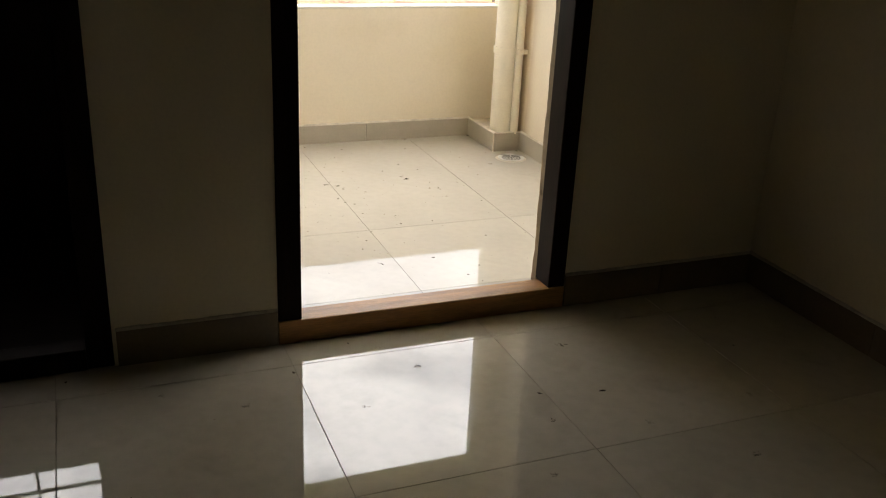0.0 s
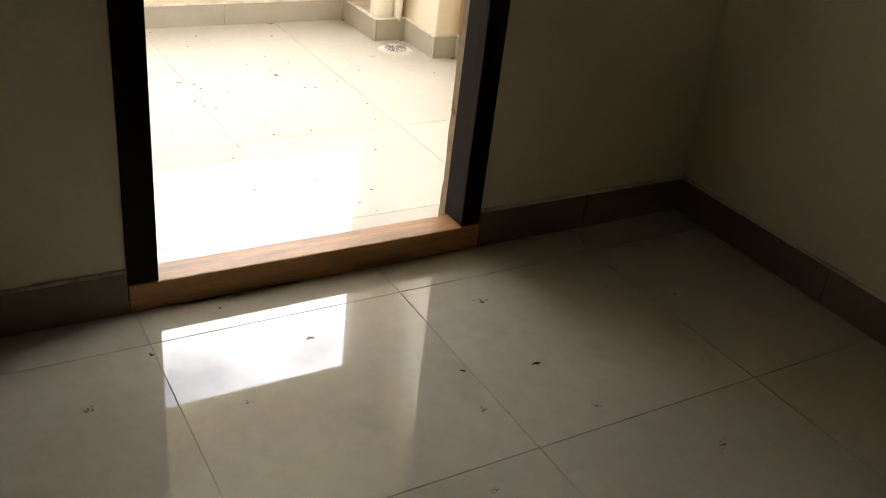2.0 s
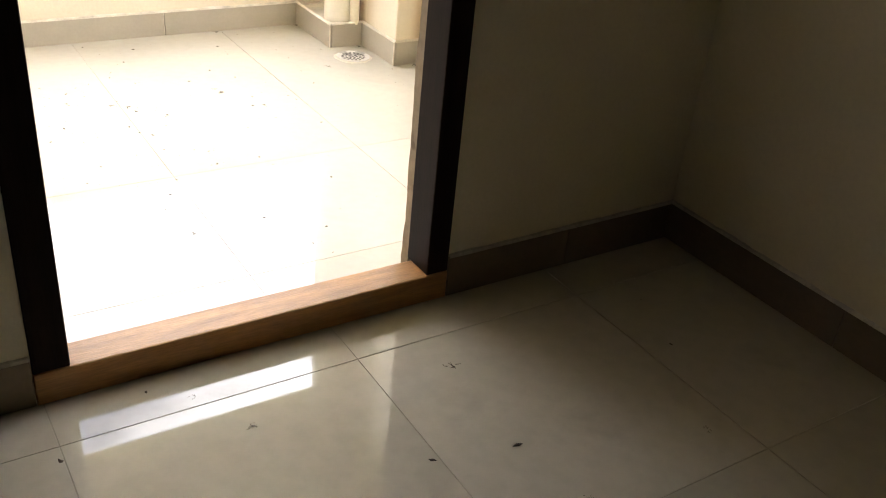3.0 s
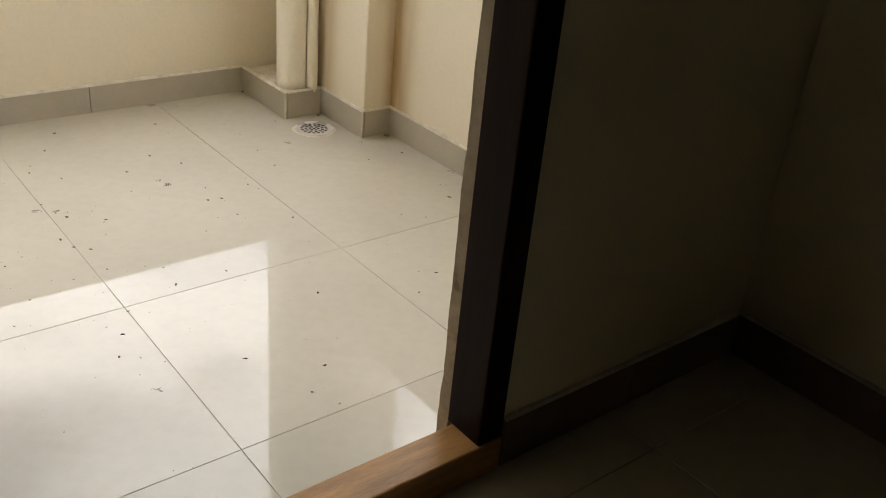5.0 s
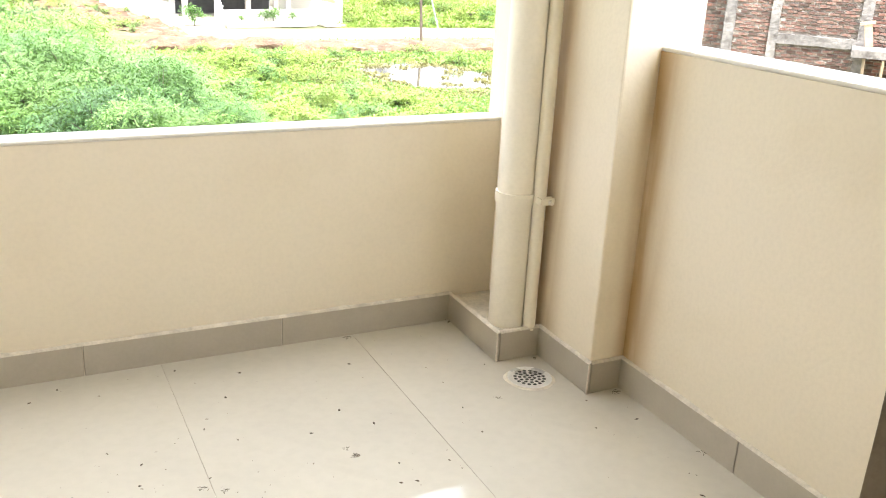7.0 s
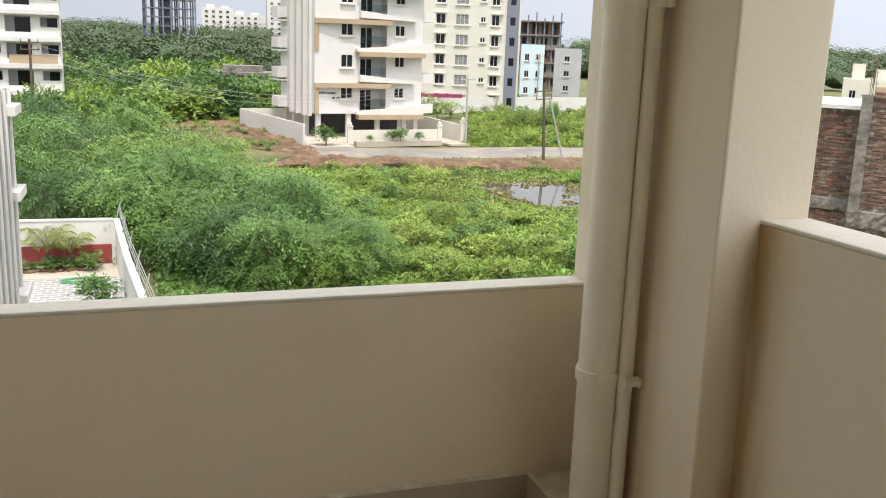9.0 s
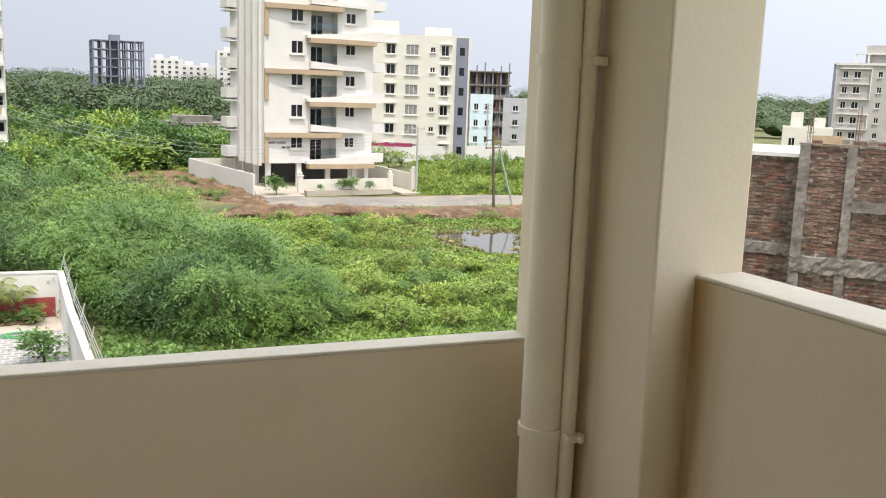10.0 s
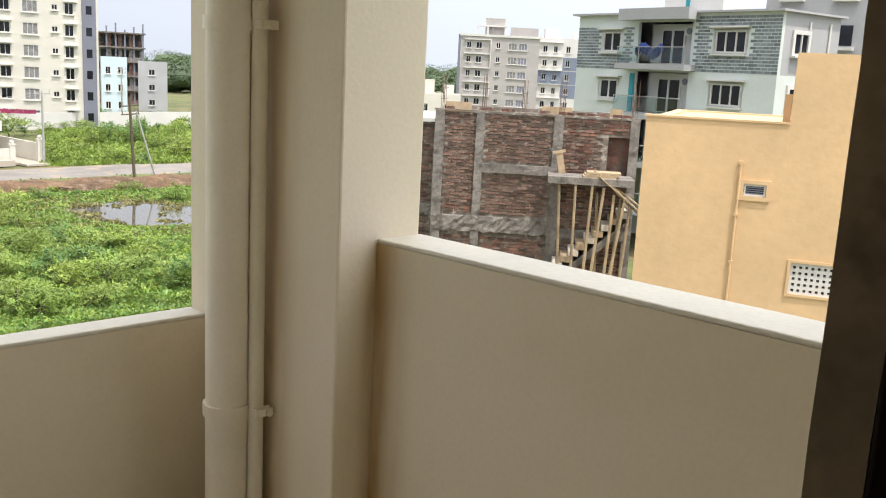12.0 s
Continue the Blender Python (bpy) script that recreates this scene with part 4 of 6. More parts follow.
def weeds(name, n, seed, region, size, mat, label, marsh=False):
    g = np.random.default_rng(seed)
    u, v = g.random(n), g.random(n)
    (x0, y0, x1, y1) = region
    y = y0 + (y1 - y0) * v ** 1.5
    x = (x0 + (x1 - x0) * u) * y
    keep = np.hypot((x - 30.0) / 4.4, (y - 63.5) / 5.4) > 0.9 + 0.35 * g.random(n)
    if marsh:
        r = np.hypot((x - 28.8) / 7.5, (y - 63.0) / 8.0)
        tuft = np.array([noise.noise((a * 0.55, b * 0.55, 3)) for a, b in zip(x, y)])
        keep = (r < 1.2) & (r > 0.25) & (tuft > 0.05 - 0.35 * (r - 0.7))
    keep &= ~((x < 1.5) & (y < 47.5))
    keep &= ~((y > 75.5) & (y < 92) & (x > 10)) | (g.random(n) < 0.15) & (y < 83)
    x, y = x[keep], y[keep]
    n = len(x)
    z = np.array([GZ + height(a, b) + pond_depth(a, b) for a, b in zip(x, y)])
    if marsh:
        z = np.maximum(z, GZ - 0.26)
    p = np.stack([x, y, z], axis=1)
    t = np.stack([g.normal(size=n) * 0.8, g.normal(size=n) * 0.8, 0.25 + 0.8 * g.random(n)], axis=1)
    t /= np.linalg.norm(t, axis=1)[:, None]
    s = np.cross(t, g.normal(size=(n, 3)))
    s /= np.linalg.norm(s, axis=1)[:, None]
    ln = size * (0.4 + 0.9 * g.random((n, 1)))
    w = size * 0.42
    vv = np.stack([p - s * w * 0.4, p + s * w * 0.4, p + t * ln * 0.6 + s * w * 0.5, p + t * ln * 0.6 - s * w * 0.5, p + t * ln + np.array([[0, 0, -0.05]])], axis=1).reshape(-1, 3)
    b = np.arange(n)[:, None] * 5
    me = bpy.data.meshes.new(name)
    me.from_pydata(vv.tolist(), [], (b + np.array([[0, 1, 2, 3]])).tolist() + (b + np.array([[3, 2, 4]])).tolist())
    me.materials.append(mat)
    tagged(new(name, me), label, "weeds", kind="stuff")


weeds("weeds", 90000, 1, (0.13, 38, 0.62, 78), 0.25, M_LEAF_C, "dense bright green weeds on waste ground")
weeds("weeds", 52000, 2, (0.02, 38, 0.62, 90), 0.30, M_LEAF_A, "dense mid-green weeds on waste ground")
weeds("marsh_grass", 22000, 8, (0.30, 53, 0.62, 74), 0.30, M_DRYGRASS, "dry yellow-brown grass tufts in a muddy pond", True)
weeds("weeds", 46000, 3, (0.36, 88, 0.70, 165), 0.5, M_LEAF_C, "tall bright weeds beyond the road")

# distant woodland
g = np.random.default_rng(5)
cs, rs = [], []
for i in range(420):
    d = 215 + 600 * g.random() ** 1.5
    a = g.uniform(-0.22, 1.05)
    if d < 300 and a > 0.17:
        continue
    cs.append((math.sin(a) * d, math.cos(a) * d, GZ + 1.5 + 2.2 * g.random() + (d - 160) * 0.010))
    rs.append((4.0 + 4.5 * g.random()) * (1 + d / 900))
cs, rs = np.array(cs), np.array(rs)[:, None] * np.array([[1.2, 1.2, 0.62]])
v, f = leaf_cloud(g, cs, rs, 300000, 0.75, 0.7, 0.1, 1)
v = v.tolist()
for c, r in zip(cs, rs):
    lump = bmesh.new()
    bmesh.ops.create_icosphere(lump, subdivisions=2, radius=1.0)
    at = len(v)
    for q in lump.verts:
        k = 0.60 + 0.35 * noise.noise(q.co * 2.2 + Vector(c))
        v.append((c[0] + q.co.x * r[0] * k, c[1] + q.co.y * r[1] * k, c[2] + q.co.z * r[2] * k))
    f += [[at + q.index for q in face.verts] for face in lump.faces]
    lump.free()
me = bpy.data.meshes.new("far_woods")
me.from_pydata(v, [], f)
me.materials.append(M_LEAF_F)
tagged(new("far_woods", me), "hazy green belt of distant trees on the horizon", "woods", kind="stuff")


def palm(x, y, z, seed, s):
    r = random.Random(seed)
    top = thing("palm", pose(x, y, z), "small garden palm with arching fronds by the yard wall", "palm", "garden palms")
    bm = bmesh.new()
    rod(bm, (0, 0, -0.2), (0.02, 0, 0.66 * s), 0.07 * s, 8, 0.045 * s)
    part("trunk", bm, M_BARK, top)
    for i in range(11):
        a = i * 0.571 + r.uniform(-0.2, 0.2)
        lift = r.uniform(0.95, 1.5)
        out = Vector((math.cos(a), math.sin(a), 0))
        side = Vector((-math.sin(a), math.cos(a), 0))
        bm = bmesh.new()
        prev = None
        steps = 16
        for k in range(steps + 1):
            f = k / steps
            c = out * (0.95 * s * f) + Vector((0, 0, 0.62 * s + s * (1.75 * lift * f - (0.55 + 0.75 * lift) * f * f)))
            w = 0.42 * s * (0.35 + 0.65 * math.sin(math.pi * min(1.0, 0.15 + 0.8 * f)))
            if k > 2:
                for sg in (-1, 1):
                    tip = c + side * sg * w * 0.8 + out * w * 0.6 + Vector((0, 0, -0.45 * w + r.uniform(-0.05, 0.05)))
                    mid = (c + tip) / 2 + Vector((0, 0, 0.05 * s))
                    d = out * 0.03 * s
                    bm.faces.new([bm.verts.new(q) for q in (c - d * 0.5, mid - d, tip, mid + d)])
            if prev is not None:
                rod(bm, prev, c, 0.012 * s, 4)
            prev = c
        part("frond", bm, M_PALM, top)
    return top


# ---- buildings ----
def frame_at(x, y, z, yaw):
    return pose(x, y, z, 0, 0, yaw)


def window(parent, u0, u1, z0, z1, y, frame_mat, pane_mat=None, mullions=1, t=0.07, out=0.05, sill=True):
    """A window set in a hole of a front at depth y: frame with mullions, pane behind, sill before."""
    top = new("window")
    top.parent = parent
    bm = bmesh.new()
    wall_cells(bm, u0 - out, u1 + out, z0 - out, z1 + out, y - 0.06, y + 0.06, [(u0 + t, u1 - t, z0 + t, z1 - t)])
    for k in range(mullions):
        c = u0 + (u1 - u0) * (k + 1) / (mullions + 1)
        box(bm, c - t / 2, y - 0.05, z0 + t, c + t / 2, y + 0.05, z1 - t)
    part("window_frame", bm, frame_mat, top)
    bm = bmesh.new()
    box(bm, u0 + t * 0.5, y + 0.03, z0 + t * 0.5, u1 - t * 0.5, y + 0.05, z1 - t * 0.5)
    part("pane", bm, pane_mat or M_GLAZE, top)
    if sill:
        bm = bmesh.new()
        box(bm, u0 - 0.15, y - 0.3, z0 - 0.16, u1 + 0.15, y + 0.02, z0 - 0.06)
        part("sill", bm, frame_mat, top)
    return top


def shell(parent, w, d, h, holes, mat, thick=0.25, name="wall", side_holes=()):
    """Front (with holes through it), sides, back and roof of a house whose front lies at y = 0."""
    bm = bmesh.new()
    wall_cells(bm, 0, w, 0, h, 0, thick, holes)
    part(name, bm, mat, parent)
    bm = bmesh.new()
    wall_cells(bm, thick, d, 0, h, 0.0, thick, side_holes, "y")
    part(name, bm, mat, parent)
    bm = bmesh.new()
    box(bm, w - thick, thick, 0, w, d, h)
    part(name, bm, mat, parent)
    bm = bmesh.new()
    box(bm, thick, d - thick, 0, w - thick, d, h)
    part(name, bm, mat, parent)
    bm = bmesh.new()
    box(bm, thick, thick, h - 0.6, w - thick, d - thick, h - 0.35)
    part("roof", bm, mat, parent)
    # dark sheet behind the front, its colour standing for unlit rooms
    bm = bmesh.new()
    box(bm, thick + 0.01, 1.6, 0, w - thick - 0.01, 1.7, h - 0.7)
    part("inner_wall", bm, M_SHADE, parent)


def simple_block(name, x, y, yaw, w, d, base, storeys, sh, mat, frame_mat, cols, label, group="", roof_box=True, pane=None, strips=(), side_cols=()):
    """A plain block of flats: cols are (u0, u1, z0, z1) of the windows within a storey."""
    top = thing(name, frame_at(x, y, base, yaw), label, "building", group)
    h = storeys * sh + 0.9
    holes = [(a, b, k * sh + c, k * sh + e) for k in range(storeys) for a, b, c, e in cols]
    sholes = [(a, b, k * sh + c, k * sh + e) for k in range(storeys) for a, b, c, e in side_cols]
    shell(top, w, d, h, holes, mat, side_holes=sholes)
    for i, (a, b, c, e) in enumerate(holes):
        window(top, a, b, c, e, 0.08, frame_mat, pane[i % len(cols)] if isinstance(pane, tuple) else pane, 1 if b - a < 1.6 else 2)
    for u0, u1, z0, z1, m, o in strips:
        bm = bmesh.new()
        wall_cells(bm, u0, u1, z0, z1, -o, -0.002, [q for q in holes if q[0] < u1 and q[1] > u0 and q[2] < z1 and q[3] > z0])
        part("band", bm, m, top)
    if roof_box:
        bm = bmesh.new()
        box(bm, w * 0.15, d * 0.3, h - 0.3, w * 0.40, d * 0.7, h + 2.3)
        part("stair_head", bm, mat, top)
        bm = bmesh.new()
        box(bm, w * 0.62, d * 0.3, h - 0.3, w * 0.85, d * 0.7, h + 1.5)
        part("tank_room", bm, mat, top)
    return top


# apartments across the waste ground
AX, AY, AYAW, AW, AD = 18.7, 97.5, 8.0, 12.2, 12.0
AB, ASH, AN = -6.55, 3.26, 6
apt = thing("apartment_building", frame_at(AX, AY, GZ, AYAW), "white apartment block on stilts with tan bands and balconies", "building")
zb = AB - GZ
holes = []
for k in range(AN):
    z = zb + k * ASH
    holes += [(2.85, 4.2, z + 1.55, z + 2.9), (5.0, 8.0, z + 0.15, z + 2.95), (8.95, 10.1, z + 1.65, z + 2.75)]
bm = bmesh.new()
wall_cells(bm, 0, AW, zb, zb + AN * ASH + 1, 0, 0.25, holes)
part("wall", bm, M_WHITE, apt)
bm = bmesh.new()
wall_cells(bm, 0.25, AD, zb, zb + AN * ASH + 1, 0, 0.25, [(3.0, 4.0, zb + k * ASH + 1.0, zb + k * ASH + 2.6) for k in range(AN)] + [(8.0, 9.0, zb + k * ASH + 1.0, zb + k * ASH + 2.6) for k in range(AN)], "y")
part("wall", bm, M_WHITE, apt)
bm = bmesh.new()
box(bm, AW - 0.25, 0.25, zb, AW, AD, zb + AN * ASH + 1)
box(bm, 0.25, AD - 0.25, zb, AW - 0.25, AD, zb + AN * ASH + 1)
part("wall", bm, M_WHITE, apt)
for k in range(AN + 1):
    bm = bmesh.new()
    box(bm, 0.26, 0.26, zb + k * ASH - 0.001, AW - 0.26, AD - 0.26, zb + k * ASH + 0.12)
    part("floor_slab", bm, M_WHITE, apt)
for k in range(AN):
    z = zb + k * ASH
    window(apt, 2.85, 4.2, z + 1.55, z + 2.9, 0.05, M_WHITE, None, 1, 0.07, 0.2)
    window(apt, 8.95, 10.1, z + 1.65, z + 2.75, 0.05, M_WHITE, None, 1, 0.07, 0.2)
    balc = new("balcony")
    balc.parent = apt
    bm = bmesh.new()
    box(bm, 5.0, 1.55, z + 0.12, 8.0, 1.70, z + 3.0)
    box(bm, 4.9, 0.26, z + 0.12, 4.99, 1.70, z + 3.0)
    box(bm, 8.01, 0.26, z + 0.12, 8.10, 1.70, z + 3.0)
    part("recess", bm, M_WHITE, balc)
    bm = bmesh.new()
    wall_cells(bm, 5.5, 7.0, z + 0.2, z + 2.5, 1.50, 1.545, [(5.62, 6.2, z + 0.3, z + 2.38), (6.3, 6.88, z + 0.3, z + 2.38)])
    part("door_frame", bm, M_WHITE, balc)
    bm = bmesh.new()
    box(bm, 5.55, 1.535, z + 0.25, 6.95, 1.548, z + 2.45)
    part("door_pane", bm, M_GLAZE, balc)
    bm = bmesh.new()
    box(bm, 5.02, -0.05, z + 0.85, 7.98, -0.02, z + 1.55)
    part("glass_railing", bm, M_RAILGLASS, balc)
    # slanting white apron and tan band under the balcony
    bm = bmesh.new()
    pts = [(4.8, z + 0.85), (11.2, z + 0.25), (11.2, z - 0.05), (4.8, z + 0.1)] if k % 2 else [(4.4, z + 0.25), (11.6, z + 0.85), (12.2, z + 0.75), (12.2, z - 0.05), (4.4, z - 0.05)]
    fr = [bm.verts.new((u, -0.75, v)) for u, v in pts]
    bk = [bm.verts.new((u, -0.003, v)) for u, v in pts]
    bm.faces.new(fr)
    for i in range(len(pts)):
        j = (i + 1) % len(pts)
        bm.faces.new((fr[i], fr[j], bk[j], bk[i]))
    part("apron", bm, M_WHITE, balc)
    u0, u1 = (0.0, 8.4) if k % 2 else (4.6, 12.2)
    bm = bmesh.new()
    a = [(u0, -0.8 if u0 > 1 else -0.35), (8.0, -1.25), (u1, -0.85)] if k % 2 else [(u0, -1.0), (8.6, -1.35), (u1, -0.95)]
    lo = [bm.verts.new((u, y, z - 0.55)) for u, y in a] + [bm.verts.new((u1, -0.004, z - 0.55)), bm.verts.new((u0, -0.004, z - 0.55))]
    hi = [bm.verts.new((u, y, z - 0.06)) for u, y in a] + [bm.verts.new((u1, -0.004, z - 0.06)), bm.verts.new((u0, -0.004, z - 0.06))]
    bm.faces.new(lo)
    bm.faces.new(hi)
    for i in range(5):
        j = (i + 1) % 5
        bm.faces.new((lo[i], lo[j], hi[j], hi[i]))
    part("band", bm, M_TAN, apt)
    if k % 2 == 0:
        bm = bmesh.new()
        box(bm, -0.02, -0.22, z, 0.42, -0.003, z + ASH - 0.43)
        part("band", bm, M_TAN, apt)
    # right-hand corner balcony
    bm = bmesh.new()
    box(bm, AW + 0.001, 0.3, z, AW + 1.6, 3.5, z + 0.14)
    box(bm, AW + 0.001, 0.3, z + 0.14, AW + 1.6, 0.42, z + 1.0)
    box(bm, AW + 1.48, 0.42, z + 0.14, AW + 1.6, 3.5, z + 1.0)
    part("corner_balcony", bm, M_WHITE, apt)
# fins and side balconies of the flank
for i in range(7):
    bm = bmesh.new()
    box(bm, -0.35 - 0.25 * (i % 2), 0.8 + i * 1.15, zb - 0.3, -0.003, 0.95 + i * 1.15, zb + AN * ASH + 0.6)
    part("fin", bm, M_WHITE, apt)
for k in range(AN):
    bm = bmesh.new()
    z = zb + k * ASH
    box(bm, -1.1, 9.5, z, -0.003, 11.9, z + 1.15)
    part("side_balcony", bm, M_WHITE, apt)
    bm = bmesh.new()
    box(bm, -1.1, 9.5, z + 2.9, -0.003, 11.9, z + 3.05)
    part("balcony_sunshade", bm, M_WHITE, apt)
for u, v in ((0.6, 0.6), (1.9, 4.5), (3.9, 0.4), (7.2, 0.4), (10.3, 0.4), (11.8, 0.6), (0.6, 4.5), (0.6, 8.5), (0.6, 11.5), (4, 6), (8, 6), (11.8, 6), (4, 11.4), (8, 11.4), (11.8, 11.4)):
    bm = bmesh.new()
    box(bm, u - 0.25, v - 0.2, 0, u + 0.25, v + 0.2, zb)
    part("stilt", bm, M_WHITE, apt)
# dark sheet between the stilts gives the parking space its shade
bm = bmesh.new()
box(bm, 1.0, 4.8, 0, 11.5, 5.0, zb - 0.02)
part("ground_wall", bm, M_SHADE, apt, "dark sheet for the shade of the parking space under the flats")


def words(text, size, m, mat, parent):
    cu = bpy.data.curves.new("lettering", "FONT")
    cu.body, cu.size, cu.extrude = text, size, 0.03
    cu.materials.append(mat)
    ob = new("lettering", cu)
    ob.parent = parent
    ob.matrix_local = m
    dg = bpy.context.evaluated_depsgraph_get()
    me = bpy.data.meshes.new_from_object(ob.evaluated_get(dg))
    bpy.data.objects.remove(ob)
    ob = new("lettering", me)
    ob.parent = parent
    ob.matrix_local = m
    return ob


words("HAPPY HOMES", 0.30, pose(0.35, -0.04, zb + 2.05, 90, 0, 0), M_BLACKMETAL, apt)
for i in range(2):
    bm = bmesh.new()
    box(bm, 1.9 + i * 0.5, -0.04, zb + 1.55, 2.25 + i * 0.55, -0.003, zb + 1.75)
    part("lettering", bm, M_SHADE, apt)


def yard_wall(name, pts, z0, h, mat, label, posts=(), t=0.2, cap=None):
    top = thing(name, pose(0, 0, 0), label, "wall")
    for (xa, ya), (xb, yb) in zip(pts, pts[1:]):
        ln = math.hypot(xb - xa, yb - ya)
        m = Matrix(((((xb - xa) / ln), -(yb - ya) / ln, 0, xa), ((yb - ya) / ln, (xb - xa) / ln, 0, ya), (0, 0, 1, z0), (0, 0, 0, 1)))
        bm = bmesh.new()
        box(bm, 0, -t / 2, -0.5, ln, t / 2, h, m)
        part("wall_run", bm, mat, top)
        if cap:
            bm = bmesh.new()
            box(bm, 0, -t / 2 - 0.03, h, ln, t / 2 + 0.03, h + 0.08, m)
            part("coping", bm, cap, top)
    for x, y in posts:
        bm = bmesh.new()
        box(bm, x - 0.25, y - 0.25, z0 - 0.5, x + 0.25, y + 0.25, z0 + h + 0.35)
        box(bm, x - 0.32, y - 0.32, z0 + h + 0.35, x + 0.32, y + 0.32, z0 + h + 0.43)
        bmesh.ops.create_icosphere(bm, subdivisions=2, radius=0.22, matrix=Matrix.Translation((x, y, z0 + h + 0.6)))
        part("gate_post", bm, mat, top)
    return top


def loc(u, v):
    p = frame_at(AX, AY, GZ, AYAW) @ Vector((u, v, 0))
    return p.x, p.y


yard_wall("compound_wall", [loc(2.2, -5.2), loc(11.8, -5.2)], GZ, 1.55, M_IVORY, "ivory compound wall with gate posts before the apartments", [loc(2.0, -5.2), loc(12.0, -5.2)])
yard_wall("compound_wall", [loc(-2.9, -5.6), loc(-4.2, 14)], GZ, 2.2, M_WHITE, "white compound wall along the apartments' flank")
yard_wall("compound_wall", [loc(-4.2, 14), loc(17, 14)], GZ, 2.2, M_IVORY, "ivory compound wall behind the apartments")
yard_wall("compound_wall", [loc(15.6, 14), loc(14.6, -5.4)], GZ, 2.0, M_IVORY, "ivory compound wall beside the apartments' drive", [loc(14.6, -5.5)])
bm = bmesh.new()
box(bm, -2.7, -5.8, 0.0, 14.5, 13.8, 0.22, frame_at(AX, AY, GZ, AYAW))
box(bm, -2.4, -7.6, 0.0, 1.6, -5.8, 0.20, frame_at(AX, AY, GZ, AYAW))
box(bm, 2.2, -6.6, 0.0, 11.6, -5.81, 0.55, frame_at(AX, AY, GZ, AYAW))
box(bm, 12.3, -7.4, 0.0, 14.5, -5.8, 0.20, frame_at(AX, AY, GZ, AYAW))
setting("pavement", bm, M_PAVE, "pale concrete apron round the apartments", "pavement")
small = plant("garden_plant", 300, 0.55, 0.9, 0.25, 900, 0.13, 0.07, M_LEAF_A, "small planted shrub before a compound wall", "plant", 6, 0.03, 0.2)
gsp = [(*loc(3.8, -6.2), 0.6), (*loc(6.2, -6.2), 1.1), (*loc(7.1, -6.2), 1.2), (*loc(9.2, -6.2), 0.8), (*loc(-0.9, -6.3), 1.75)]
for i, (x, y, s) in enumerate(gsp):
    ob = small if i == 0 else copy_thing(small, Matrix())
    ob.matrix_basis = pose(x, y, GZ + (0.5 if i < 4 else 0.18), 0, 0, i * 70)
    ob.scale = (s, s, s)
    ob["group"] = "garden plants"


# poles and wires
def pole(x, y, h, r, arms, label, lean=0.0, mat=None):
    top = thing("utility_pole", pose(x, y, GZ, 0, lean, 0), label, "pole", "utility poles")
    bm = bmesh.new()
    rod(bm, (0, 0, -0.5), (0, 0, h), r, 10, r * 0.75)
    part("shaft", bm, mat or M_GALV, top)
    for z in arms:
        bm = bmesh.new()
        box(bm, -0.8, -0.05, z - 0.05, 0.8, 0.05, z + 0.05)
        for u in (-0.7, 0, 0.7):
            rod(bm, (u, 0, z + 0.05), (u, 0, z + 0.3), 0.05, 8, 0.03)
        part("cross_arm", bm, mat or M_GALV, top)
    return top


pole(33.9, 93.0, 7.0, 0.13, (6.8,), "slim concrete pole beside the road")
pole(35.9, 77.6, 7.3, 0.14, (6.6, 5.9), "dark wooden pole with cross arms on the bank", -3.0, M_BARK)
bm = bmesh.new()
rod(bm, (0, 0, 0), (-1.75, 0.2, 6.2), 0.09, 8, 0.07)
stay = part("pole_strut", bm, M_GALV)
stay.location = (37.75, 77.2, GZ)
tagged(stay, "slanting strut propping a utility pole", "strut")
pole(-7.6, 92, 9.5, 0.15, (9.2, 8.6), "dark utility pole among thorn trees", 0.0, M_BARK)
pole(67.5, 150, 9.0, 0.16, (8.6, 8.0), "utility pole by the far wall")
wires = thing("overhead_wires", pose(0, 0, 0), "sagging overhead wires across the waste ground", "wires")
for dz in (0.0, 0.25, 0.55):
    bm = bmesh.new()
    a, b = Vector((-7.6, 92, GZ + 9.2 - dz * 2)), Vector((33.9, 93, GZ + 7.0 - dz))
    prev = a
    for i in range(1, 25):
        f = i / 24
        p = a.lerp(b, f) - Vector((0, 0, 4.2 * math.sin(math.pi * f) ** 1.0 * 0.75))
        rod(bm, prev, p, 0.012, 4)
        prev = p
    part("wire", bm, M_GREYW, wires)

# neighbouring yard
YW = [(-9.0, 46.6), (-0.05, 46.3), (0.45, 38.5), (1.35, 28.0)]
yard_wall("yard_wall", YW, GZ, 2.05, M_WHITE, "white yard wall with pale coping", [], 0.2, M_WHITE)
bm = bmesh.new()
box(bm, -6.5, 46.15, GZ, -0.3, 46.19, GZ + 0.95)
tagged(part("maroon_dado", bm, M_REDTRIM), "maroon painted dado along a yard wall", "dado", kind="structure")
bm = bmesh.new()
box(bm, -9, 28, GZ - 0.1, 0.9, 46.1, GZ + 0.06)
setting("pavement_yard", bm, M_YARD, "grey and white paved neighbouring yard", "pavement")
for k, (x, y, s) in enumerate(((-3.0, 45.4, 1.2), (-2.05, 45.5, 1.05), (-1.2, 45.6, 0.55))):
    palm(x, y, GZ + 0.05, 60 + k, s)
bm = bmesh.new()
for i in range(60):
    a = random.Random(i).uniform(0, 6.28)
    bmesh.ops.create_icosphere(bm, subdivisions=1, radius=0.16, matrix=pose(-5.6 + i * 0.075, 45.0 + 0.25 * math.sin(a), GZ + 0.12, 0, 0, a * 50) @ Matrix.Diagonal((1, 1, 0.6, 1)))
tagged(part("planting_bed", bm, M_SOIL), "strip of dug soil along the yard wall", "flower bed", kind="stuff")
bm = bmesh.new()
